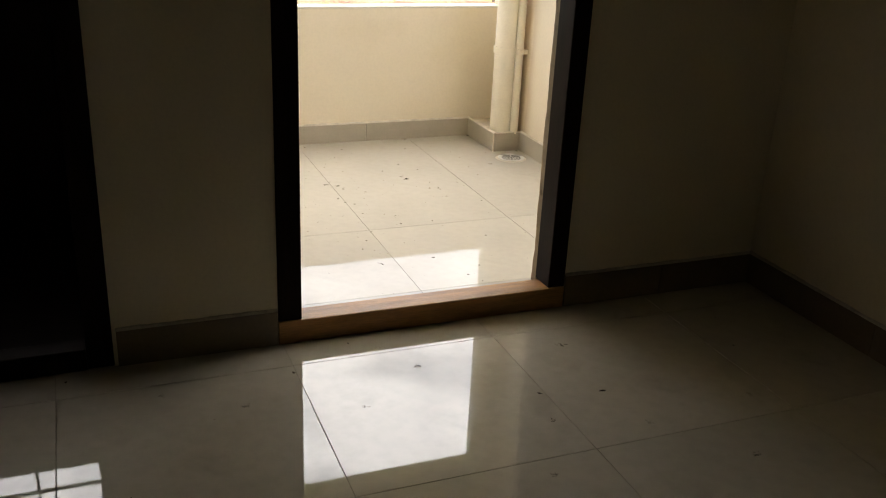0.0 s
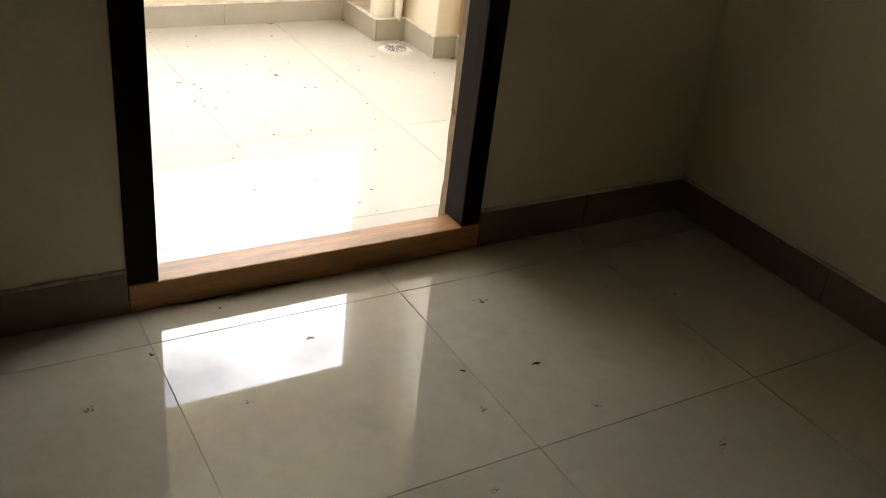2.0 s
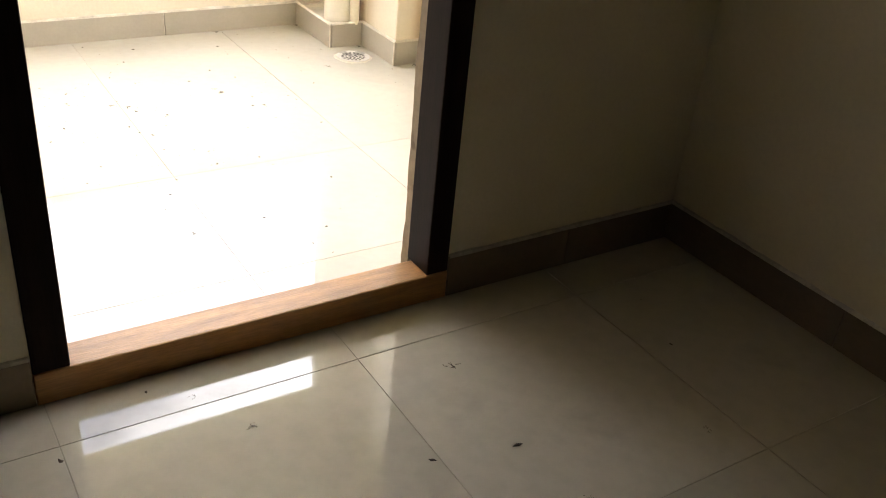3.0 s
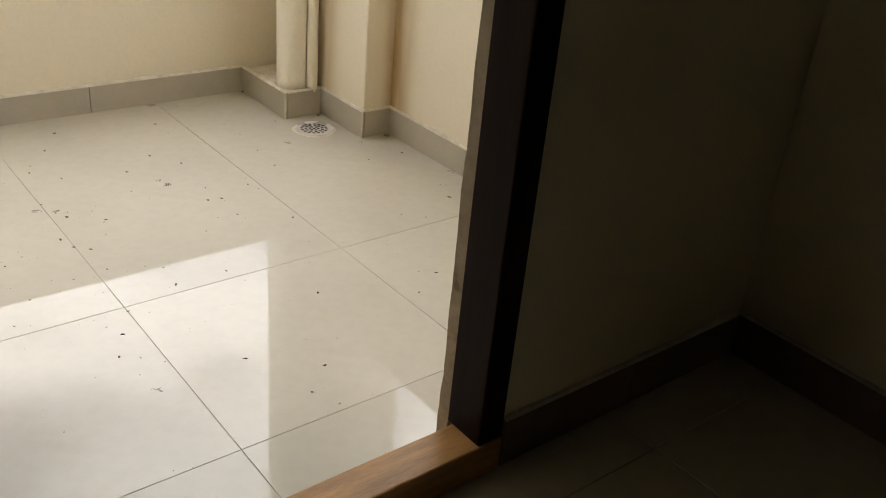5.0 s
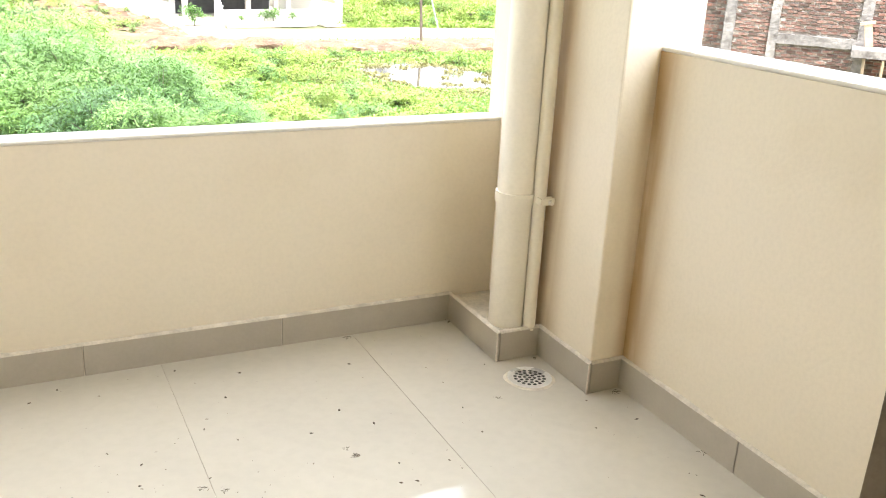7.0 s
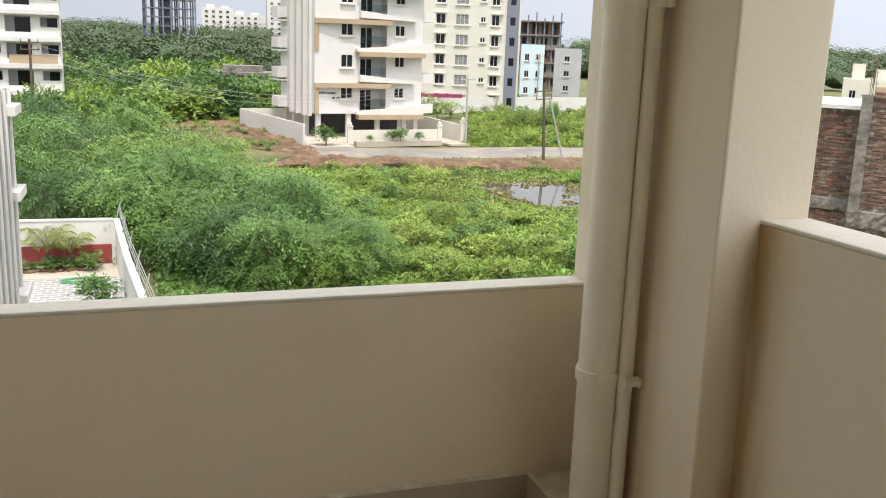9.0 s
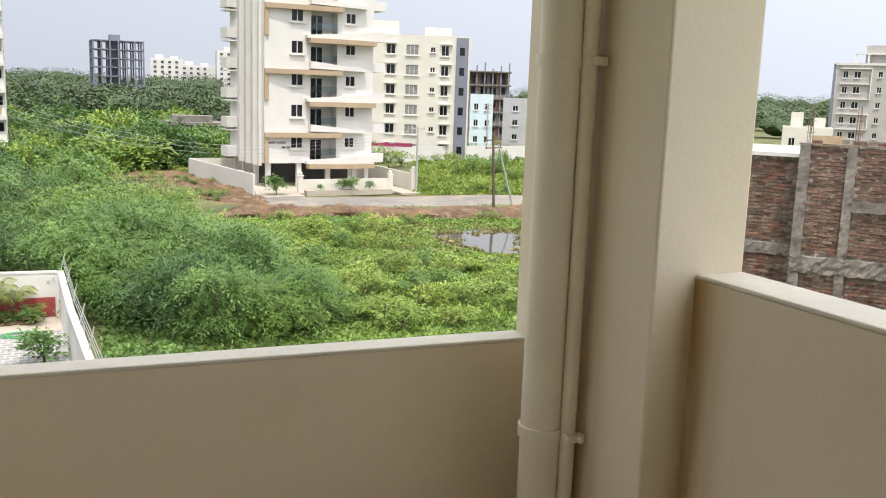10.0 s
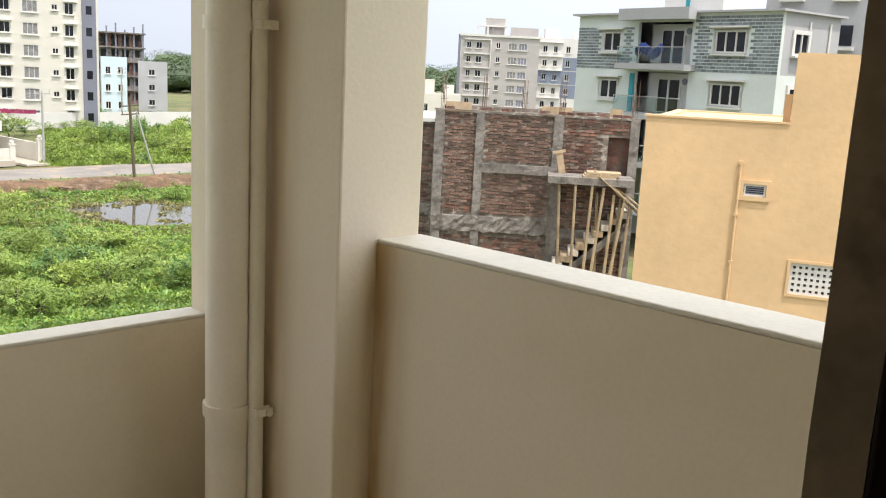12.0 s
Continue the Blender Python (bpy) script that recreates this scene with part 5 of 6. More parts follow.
box(bm, -6.5, 43.6, GZ + 0.06, 0.2, 45.9, GZ + 0.075)
setting("pavement_strip", bm, M_PAVE, "peach concrete strip beside the flower bed", "pavement")
bm = bmesh.new()
for k in range(4):
    prev = None
    for i in range(29):
        a = i * 2 * math.pi / 28
        q = Vector((-1.5 + (0.85 - k * 0.1) * math.cos(a), 43.0 + (0.55 - k * 0.07) * math.sin(a), GZ + 0.10 + k * 0.012))
        if prev is not None:
            rod(bm, prev, q, 0.022, 5)
        prev = q
tagged(part("garden_hose", bm, M_HOSE), "green garden hose coiled on the yard paving", "hose")
hedge = copy_thing(small, pose(-0.55, 38.6, GZ + 0.06))
hedge.scale = (1.5, 1.5, 1.25)
for i in range(7):
    ob = copy_thing(small, pose(-4.9 + i * 0.62, 45.05 + 0.12 * math.sin(i * 4), GZ + 0.1, 0, 0, i * 55))
    k = 0.62 + 0.18 * math.sin(i * 2.3)
    ob.scale = (k * 1.2, k, k * 0.75)
    ob["label"] = "low leafy plant in the flower bed by the yard wall"
fence = thing("wire_fence", pose(0, 0, 0), "slack barbed wire on thin posts along the yard wall", "fence")
for (xa, ya), (xb, yb) in zip(YW[1:], YW[2:]):
    for h in (2.35, 2.55, 2.75):
        bm = bmesh.new()
        rod(bm, (xa + 0.15, ya, GZ + h), (xb + 0.15, yb, GZ + h), 0.012, 4)
        part("wire", bm, M_GREYW, fence)
for i in range(6):
    f = i / 5
    x, y = -0.05 + f * 1.3, 46.3 - f * 17
    bm = bmesh.new()
    rod(bm, (x, y, GZ + 2.05), (x + 0.2, y, GZ + 2.9), 0.025, 6)
    part("post", bm, M_GALV, fence)
house = thing("neighbour_house", frame_at(-10.95, 24.6, GZ, 0), "grey-white neighbouring house with pipes and sunshades", "house")
bm = bmesh.new()
box(bm, 0, 0, 0, 8.55, 6.0, 9.0)
part("wall", bm, M_GREYW, house)
for k, z in enumerate((3.1, 6.0, 8.3)):
    bm = bmesh.new()
    box(bm, 8.55, 4.4, z, 8.85, 5.95, z + 0.25)
    part("sunshade", bm, M_WHITE, house)
for k in range(5):
    bm = bmesh.new()
    rod(bm, (8.6, 1.2 + k * 1.05, 0), (8.6, 1.2 + k * 1.05, 9.0), 0.06, 8)
    part("pipe", bm, M_WHITE, house)

# blocks of flats further off
tow = thing("white_tower", frame_at(-26.5, 119.5, GZ, 3), "white block with dark open balconies, partly finished", "building")
holes = []
for k in range(7):
    z = 2.9 + k * 3.05
    for j in range(3):
        holes += [(1.2 + j * 6.3, 3.9 + j * 6.3, z + 0.9, z + 2.7), (4.9 + j * 6.3, 6.9 + j * 6.3, z + 1.5, z + 2.6)]
bm = bmesh.new()
wall_cells(bm, 0, 19.6, 2.9, 25.2, 0, 0.25, holes)
part("wall", bm, M_WHITE, tow)
bm = bmesh.new()
box(bm, 19.35, 0.25, 0, 19.6, 12, 25.2)
part("wall", bm, M_WHITE, tow)
bm = bmesh.new()
box(bm, 0, 0.25, 0, 0.25, 12, 25.2)
box(bm, 0.25, 11.75, 0, 19.35, 12, 25.2)
box(bm, 0.25, 0.25, 24.3, 19.35, 11.75, 24.5)
part("wall", bm, M_WHITE, tow)
bm = bmesh.new()
box(bm, 0.26, 1.4, 0, 19.34, 1.6, 24.2)
part("inner_wall", bm, M_GREYW, tow)
for a, b, c, d in holes:
    bm = bmesh.new()
    box(bm, a + (b - a) * 0.35, 1.33, c - 0.6, b - 0.1, 1.395, d - 0.15)
    part("opening", bm, M_GLAZE, tow)
for k in range(8):
    bm = bmesh.new()
    box(bm, -0.1, -0.7, 2.75 + k * 3.05, 19.7, -0.003, 3.25 + k * 3.05)
    part("ledge", bm, M_WHITE, tow)
bm = bmesh.new()
for j in range(6):
    box(bm, 1 + j * 3.6, 0.2, 0, 1.5 + j * 3.6, 0.7, 2.74)
part("stilts", bm, M_GREYW, tow)
for k in (1, 4):
    bm = bmesh.new()
    box(bm, 14.0, -0.05, 3.3 + k * 3.05, 19.2, -0.004, 4.3 + k * 3.05)
    part("panel", bm, M_TAN, tow)

skel = thing("concrete_skeleton", frame_at(6.0, 347, GZ, 4), "unfinished grey concrete frame tower with open floors", "building")
for k in range(8):
    bm = bmesh.new()
    box(bm, 0, 0, k * 3.05 + 2.8, 17.2, 13, k * 3.05 + 3.15)
    part("slab", bm, M_DGREY, skel)
for i in range(7):
    for j in range(3):
        bm = bmesh.new()
        box(bm, i * 2.78, j * 6.2, 0, i * 2.78 + 0.5, j * 6.2 + 0.5, 24.2)
        part("column", bm, M_DGREY, skel)
bm = bmesh.new()
box(bm, 6.2, 4, 0, 9.6, 9, 26.5)
part("core", bm, M_DGREY, skel)

for n, (x, y, w, s) in enumerate(((44, 620, 20, 8), (64, 640, 22, 7), (84, 610, 34, 10))):
    simple_block("distant_flats", x, y, -4, w, 16, GZ, s, 3.1, M_WHITE, M_GREYW, [(2 + i * 4.4, 3.8 + i * 4.4, 0.9, 2.3) for i in range(int(w / 4.6))], "pale distant block of flats above the trees", "distant flats", True)

low = thing("low_house", frame_at(14.0, 170, GZ, -6), "weathered low flat-roofed house among trees", "house")
bm = bmesh.new()
wall_cells(bm, 0, 13, 0, 3.4, 0, 0.3, [(2, 3.5, 1, 2.4), (6, 7.2, 0, 2.2), (9, 11.5, 0.9, 2.4)])
part("wall", bm, M_CONC, low)
bm = bmesh.new()
box(bm, -0.5, -0.9, 3.4, 13.5, 9, 3.9)
box(bm, 2, 1, 3.9, 9, 6, 5.0)
part("roof", bm, M_CONC, low)
# dark filling stands for the unlit inside of the house
bm = bmesh.new()
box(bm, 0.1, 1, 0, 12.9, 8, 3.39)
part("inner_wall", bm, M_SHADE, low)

# cream flats with a grey corner stripe, behind a long white wall
CRX, CRY = 40.2, 142.0
ccols = [(1.6, 2.3, 1.2, 2.2), (5.6, 7.0, 1.0, 2.5), (8.6, 10.6, 0.9, 2.5), (12.4, 13.2, 1.4, 2.2), (14.1, 15.3, 0.9, 2.5)]
cream = simple_block("cream_flats", CRX, CRY, -19, 18.6, 14, GZ, 6, 3.05, M_IVORY, M_WHITE, ccols, "cream block of flats with a slate-grey corner stripe", "", True, (None, None, M_GRILLE, None, None))
bm = bmesh.new()
wall_cells(bm, 16.4, 18.3, 0, 19.0, -0.12, -0.003, [(16.9, 17.8, k * 3.05 + 1.0, k * 3.05 + 2.3) for k in range(6)])
part("stripe", bm, M_DGREY, cream)
for k in range(6):
    window(cream, 16.9, 17.8, k * 3.05 + 1.0, k * 3.05 + 2.3, -0.06, M_DGREY, None, 0, 0.05, 0.0, False)
for k in range(6):
    for u in (5.4, 14.0):
        bm = bmesh.new()
        box(bm, u, -0.5, k * 3.05 + 2.6, u + 1.8, -0.003, k * 3.05 + 2.72)
        part("sunshade", bm, M_WHITE, cream)
yard_wall("boundary_wall", [(42, 134), (66, 140), (92, 142)], GZ, 2.3, M_WHITE, "long white boundary wall beyond the weeds")
bm = bmesh.new()
for i in range(24):
    box(bm, 40.5 + i * 0.3, 135.6 - i * 0.1, GZ + 2.3, 40.8 + i * 0.3, 135.66 - i * 0.1, GZ + 2.85 + 0.25 * noise.noise((i * 0.4, 0, 5)))
tagged(part("magenta_screen", bm, M_MAGENTA), "magenta cloth screen above the white boundary wall", "screen")
simple_block("blue_house", 73.25, 171.3, -22, 4.5, 9, GZ, 3, 3.2, M_BLUEW, M_WHITE, [(0.7, 1.6, 1, 2.3), (2.9, 3.8, 1, 2.3)], "small pale blue three-storey house", "", False)
unf = thing("unfinished_block", frame_at(88.6, 209.4, GZ, -24), "unfinished brick and concrete block with bare columns", "building")
for k in range(5):
    bm = bmesh.new()
    box(bm, -0.5, -0.5, k * 3.2 + 2.9, 10.5, 10, k * 3.2 + 3.2)
    part("slab", bm, M_CONC, unf)
    bm = bmesh.new()
    wall_cells(bm, 0.3, 9.7, k * 3.2 if k else 0, k * 3.2 + 2.9, 0.3, 0.5, [(0.8 + i * 2.3, 2.3 + i * 2.3, k * 3.2 + (0.9 if k < 4 else 0.1), k * 3.2 + 2.5) for i in range(4)])
    part("wall", bm, M_CONC if k % 2 else M_BRICK, unf)
    # dark sheet for the shade inside this open storey
    bm = bmesh.new()
    box(bm, 0.3, 2.5, k * 3.2, 9.7, 2.7, k * 3.2 + 2.9)
    part("inner_wall", bm, M_SHADE, unf)
for i in range(6):
    bm = bmesh.new()
    box(bm, i * 1.95, 0, 0, i * 1.95 + 0.35, 0.29, 16.6 + 0.7 * (i % 3))
    part("column", bm, M_DGREY, unf)
simple_block("grey_shed", 84.7, 180.4, -25, 5.6, 9, GZ, 3, 3.0, M_GREYW, M_WHITE, [(2, 3.2, 1.2, 2.4)], "plain grey two-storey building", "", False)


def car(x, y, yaw, seed):
    top = thing("car", frame_at(x, y, GZ + 0.05, yaw), "white parked car beside the boundary wall", "car", "parked cars")
    bm = bmesh.new()
    prof = [(-2.0, 0.35), (-2.05, 0.8), (-1.3, 0.95), (-0.7, 1.45), (0.8, 1.48), (1.5, 0.98), (2.05, 0.85), (2.1, 0.35)]
    a = [bm.verts.new((u, -0.85, z)) for u, z in prof]
    b = [bm.verts.new((u, 0.85, z)) for u, z in prof]
    bm.faces.new(a)
    bm.faces.new(b)
    for i in range(len(prof)):
        j = (i + 1) % len(prof)
        bm.faces.new((a[i], a[j], b[j], b[i]))
    part("body", bm, M_CARWHITE, top)
    bm = bmesh.new()
    box(bm, -0.75, -0.87, 0.98, 0.85, 0.87, 1.36)
    part("side_glass", bm, M_GLAZE, top)
    for u in (-1.3, 1.3):
        for w in (-0.8, 0.8):
            bm = bmesh.new()
            rod(bm, (u, w - 0.1, 0.32), (u, w + 0.1, 0.32), 0.32, 16)
            part("wheel", bm, M_BLACKMETAL, top)


for i, (x, y) in enumerate(((76.5, 146), (81.5, 147), (72.5, 147.5))):
    car(x, y, 10 + 25 * i, i)

# towers to the side
tcols = [(1.3, 2.3, 0.9, 2.3), (3.4, 4.7, 0.9, 2.3), (7.9, 8.8, 1.1, 2.3), (10.6, 12.5, 0.8, 2.3), (12.9, 14.8, 0.8, 2.3)]
tstrips = [(0.8, 6.8, k * 3.1 + 2.72, k * 3.1 + 2.95, M_WHITE, 0.45) for k in range(6)] + [(-0.6, -0.05, 0, 19.3, M_DGREY, 0.1), (-0.3, 17.8, 19.0, 19.5, M_WHITE, 0.3)]
tstrips += [(6.6, 6.8, k * 3.1 - 0.1, k * 3.1 + 2.70, M_WHITE, 0.45) for k in (2, 4, 5)]
gtow = simple_block("grey_tower", 147.5, 152.6, -46.5, 17.5, 15, GZ, 6, 3.1, M_BEIGEGREY, M_WHITE, tcols, "beige-grey block of flats with white window frames", "side towers", False, (None, None, None, M_GRILLE, M_DGREY), tstrips)
bm = bmesh.new()
box(bm, 5.2, 3, 19.0, 9.6, 9, 23.2)
part("stair_head", bm, M_BEIGEGREY, gtow)
bm = bmesh.new()
box(bm, 3.0, 2, 21.3, 10.0, 2.99, 21.6)
for u in (3.2, 5.6, 9.5):
    box(bm, u, 2.1, 19.0, u + 0.4, 2.5, 21.3)
part("roof_frame", bm, M_WHITE, gtow)
bm = bmesh.new()
box(bm, 11.0, 3, 19.0, 17.2, 9, 21.4)
part("tank_room", bm, M_BEIGEGREY, gtow)
bstrips = [(-0.05, 13.9, 3 * 3.1 + 0.05, 3 * 3.1 + 2.95, M_SLATEBLUE, 0.06), (6.2, 13.9, 4 * 3.1 + 0.05, 4 * 3.1 + 2.95, M_SLATEBLUE, 0.06), (6.0, 13.9, 2 * 3.1 + 0.05, 2 * 3.1 + 2.95, M_SLATEBLUE, 0.06)]
bstrips += [(-0.1, 6.1, k * 3.1 - 0.1, k * 3.1 + 0.04, M_WHITE, 0.5) for k in (2, 3, 4, 5, 6)]
simple_block("blue_tower", 162, 143, -46.5, 14, 15, GZ, 6, 3.1, M_WHITE, M_WHITE, [(1.6, 2.6, 0.9, 2.3), (4.0, 4.9, 0.9, 2.3), (6.8, 7.8, 0.9, 2.3), (10.5, 11.7, 0.9, 2.3)], "white and slate-blue block of flats", "side towers", True, None, bstrips)
simple_block("small_house", 106, 120.2, -42, 7.5, 8, GZ, 2, 3.1, M_IVORY, M_WHITE, [(1.0, 2.0, 1, 2.3), (4.8, 5.8, 1, 2.3)], "small cream house among trees", "", True)

# grey-clad apartments
BA, BB = Vector((50.9, 42.2)), Vector((49.0, 26.8))
byaw = math.degrees(math.atan2(BB.y - BA.y, BB.x - BA.x))
bw = (BB - BA).length
grey = thing("clad_apartments", frame_at(BA.x, BA.y, GZ, byaw), "white and grey-clad apartments with balconies and air conditioners", "building")
fl = [2.55 - GZ - 3.0 * k for k in (0, 1, 2, 3)]
for k, z in enumerate(fl):
    holes = [(2.3, 3.85, z + 0.75, z + 1.95), (5.3, 9.5, z + 0.02, z + 2.55), (11.2, 13.3, z + 0.75, z + 2.0)]
    mat = M_PALEGREEN
    bm = bmesh.new()
    wall_cells(bm, 0, bw, max(0, z - 0.4), z + 2.6 if k else z + 3.0, 0, 0.25, holes)
    part("wall", bm, mat, grey)
    bm = bmesh.new()
    box(bm, bw - 0.25, 0.25, max(0, z - 0.4), bw, 5.6, z + 2.6 if k else z + 3.0)
    part("wall", bm, M_GREYW if k != 1 else M_PALEGREEN, grey)
    side = window(grey, 1.1, 2.5, z + 0.75, z + 1.95, -0.068, M_WHITE, None, 1, 0.08, 0.14)
    side.matrix_local = pose(bw, 0, 0, 0, 0, 90)
    if k != 1:
        # split-tile cladding in brick bond
        verts, faces, r = [], [], random.Random(70 + k)
        for row in range(17):
            c = z - 0.36 + row * 0.19
            for i in range(-1, 37):
                a = i * 0.432 + (0.216 if row % 2 else 0)
                u0, u1 = max(0.02, a), min(bw - 0.02, a + 0.385)
                if u1 - u0 < 0.1 or c + 0.14 > z + (3.0 if u0 > 9.0 and k == 0 else 2.35):
                    continue
                if any(u0 < q[1] + 0.17 and u1 > q[0] - 0.17 and c < q[3] + 0.3 and c + 0.14 > q[2] - 0.18 for q in holes):
                    continue
                b, y = len(verts), -0.02 - r.uniform(0, 0.012)
                verts += [(u0, y, c), (u1, y, c), (u1, y, c + 0.14), (u0, y, c + 0.14), (u0, 0.002, c), (u1, 0.002, c), (u1, 0.002, c + 0.14), (u0, 0.002, c + 0.14)]
                faces += [(b, b + 1, b + 2, b + 3), (b, b + 4, b + 5, b + 1), (b + 1, b + 5, b + 6, b + 2), (b + 2, b + 6, b + 7, b + 3), (b + 3, b + 7, b + 4, b)]
        me = bpy.data.meshes.new("cladding")
        me.from_pydata(verts, [], faces)
        me.materials.append(M_CLADTILE)
        ob = new("cladding", me)
        ob.parent = grey
        ob["label"], ob["kind"] = "grey split-tile cladding in brick bond", "stuff"
    window(grey, 2.3, 3.85, z + 0.75, z + 1.95, 0.06, M_WHITE, None, 1, 0.08, 0.14)
    window(grey, 11.2, 13.3, z + 0.75, z + 2.0, 0.06, M_WHITE, None, 2, 0.08, 0.14)
    for u0, u1, z0, z1 in ((2.0, 4.2, 2.1, 2.2), (10.9, 13.6, 2.15, 2.25)):
        bm = bmesh.new()
        box(bm, u0, -0.35, z + z0, u1, -0.003, z + z1)
        part("sunshade", bm, M_WHITE, grey)
    balc = new("balcony")
    balc.parent = grey
    bm = bmesh.new()
    box(bm, 4.5, -1.1, z - 0.35, 10.0, -0.004, z)
    part("slab", bm, M_GREYW, balc)
    bm = bmesh.new()
    box(bm, 5.31, 1.3, z + 0.03, 9.49, 1.4, z + 2.5)
    part("recess", bm, M_WHITE, balc)
    bm = bmesh.new()
    wall_cells(bm, 6.1, 8.0, z + 0.05, z + 2.2, 1.22, 1.29, [(6.22, 6.95, z + 0.12, z + 2.1), (7.1, 7.88, z + 0.12, z + 2.1)])
    part("door_frame", bm, M_WHITE, balc)
    bm = bmesh.new()
    box(bm, 6.15, 1.27, z + 0.06, 7.95, 1.285, z + 2.15)
    part("door_pane", bm, M_GLAZE, balc)
    bm = bmesh.new()
    for u0, u1 in ((4.6, 6.35), (6.4, 8.1), (8.15, 9.9)):
        box(bm, u0, -1.05, z + 0.1, u1, -1.02, z + 0.95)
    part("glass_railing", bm, M_RAILGLASS, balc)
    bm = bmesh.new()
    rod(bm, (4.55, -1.03, z + 1.0), (9.95, -1.03, z + 1.0), 0.03, 6)
    for i in range(4):
        rod(bm, (4.6 + i * 1.77, -1.03, z), (4.6 + i * 1.77, -1.03, z + 1.0), 0.025, 6)
    part("rail", bm, M_GALV, balc)
    if k < 2:
        bm = bmesh.new()
        box(bm, 8.5, 0.55, z + 1.75, 9.3, 0.95, z + 2.3, bevel=0.03)
        part("air_conditioner", bm, M_WHITE, balc)
        bm = bmesh.new()
        rod(bm, (8.85, 0.54, z + 2.02), (8.85, 0.5, z + 2.02), 0.2, 20)
        part("fan_grille", bm, M_DGREY, balc)
    if k == 1:
        bm = bmesh.new()
        box(bm, 4.95, -0.12, z + 0.02, 5.28, -0.004, z + 2.4)
        part("panel", bm, M_TEAL, balc)
    if k == 0:
        bm = bmesh.new()
        for i in range(8):
            bmesh.ops.create_icosphere(bm, subdivisions=1, radius=0.3, matrix=Matrix.Translation((6.2 + i * 0.25, -0.9, z + 0.75 + 0.2 * math.sin(i))) @ Matrix.Diagonal((1, 0.4, 1.2, 1)))
        part("hung_washing", bm, M_BLUECLOTH, balc)
    for i in range(2):
        bm = bmesh.new()
        rod(bm, (bw + 0.08, 2.5 + i * 2, z - 0.4), (bw + 0.08, 2.5 + i * 2, z + 2.6), 0.06, 8)
        part("pipe", bm, M_WHITE, grey)
bm = bmesh.new()
box(bm, 0, 5.35, 0, bw - 0.25, 5.6, fl[0] + 3.0)
box(bm, 0, 0.25, 0, 0.25, 5.35, fl[0] + 3.0)
part("wall", bm, M_WHITE, grey)
bm = bmesh.new()
box(bm, -0.3, -0.4, fl[0] + 3.0, bw + 0.3, 5.8, fl[0] + 3.12)
box(bm, 4.5, -1.1, fl[0] + 2.62, 10.0, -0.41, fl[0] + 3.3)
part("roof", bm, M_GREYW, grey)
bm = bmesh.new()
box(bm, 4.6, 3, fl[0] + 3.12, 9.2, 5.5, fl[0] + 6.0)
part("stair_head", bm, M_WHITE, grey)
bm = bmesh.new()
box(bm, 6.4, 2.9, fl[0] + 3.12, 6.65, 2.995, fl[0] + 5.9)
part("pipe", bm, M_TEAL, grey)
for i in range(3):
    bm = bmesh.new()
    box(bm, 0.27, 0.27, fl[i] - 0.2, bw - 0.27, 5.3, fl[i] - 0.01)
    part("floor_slab", bm, M_WHITE, grey)
back = thing("flats_behind", frame_at(61.2, 34.4, GZ, byaw + 14), "tall grey flats behind the clad apartments", "building")
bm = bmesh.new()
box(bm, 0, 0, 0, 22, 10, 21)
part("wall", bm, M_GREYW, back)
for k in range(6):
    for u in (1.0, 4.5, 8.0, 11.0, 14.5, 18.0):
        bm = bmesh.new()
        box(bm, u, -0.5, 1.0 + k * 3.1, u + 1.6, -0.003, 1.2 + k * 3.1)
        part("ledge", bm, M_WHITE, back)
        bm = bmesh.new()
        box(bm, u + 0.2, -0.06, 1.3 + k * 3.1, u + 1.4, -0.003, 2.6 + k * 3.1)
        part("pane", bm, M_GLAZE, back)

# apricot house
OA, OB = Vector((12.47, 10.1)), Vector((13.81, 7.62))
oyaw = math.degrees(math.atan2(OB.y - OA.y, OB.x - OA.x))
ora = thing("apricot_house", frame_at(OA.x, OA.y, GZ, oyaw), "apricot painted house with a stepped parapet and small vents", "house")
zt0, zt1 = 0.92 - GZ, 1.92 - GZ
wz = 0.06 - GZ
gz = -1.03 - GZ
bm = bmesh.new()
wall_cells(bm, 0, 2.0, 0, zt0, 0, 0.2, [(1.45, 1.80, wz - 0.22, wz)])
part("wall", bm, M_ORANGE, ora)
bm = bmesh.new()
wall_cells(bm, 2.0005, 5.5, 0, zt1, 0, 0.2, [(2.22, 3.1, gz - 0.48, gz)])
part("wall", bm, M_ORANGE, ora)
bm = bmesh.new()
box(bm, 0, 0.2005, 0, 0.2, 6, zt0 - 0.03)
part("wall", bm, M_ORANGE, ora)
bm = bmesh.new()
box(bm, 0.2, 5.8, 0, 5.5, 6, zt0 - 0.03)
part("wall", bm, M_ORANGE, ora)
bm = bmesh.new()
box(bm, 5.3, 0.2, 0, 5.5, 5.8, zt0 - 0.03)
part("wall", bm, M_ORANGE, ora)
bm = bmesh.new()
box(bm, 0.2005, 0.2005, zt0 - 0.20, 5.2995, 5.7995, zt0 - 0.06)
part("roof", bm, M_ORANGE, ora)
bm = bmesh.new()
box(bm, -0.03, -0.02, zt0, 1.999, 0.22, zt0 + 0.03)
box(bm, 1.90, 0.25, zt0 - 0.3, 2.0, 0.35, zt0 + 0.42)
part("coping", bm, M_ORANGE, ora)
vent = new("vent_window")
vent.parent = ora
bm = bmesh.new()
wall_cells(bm, 1.41, 1.84, wz - 0.26, wz + 0.04, -0.03, 0.1, [(1.47, 1.78, wz - 0.2, wz - 0.02)])
part("window_frame", bm, M_ORANGE, vent)
bm = bmesh.new()
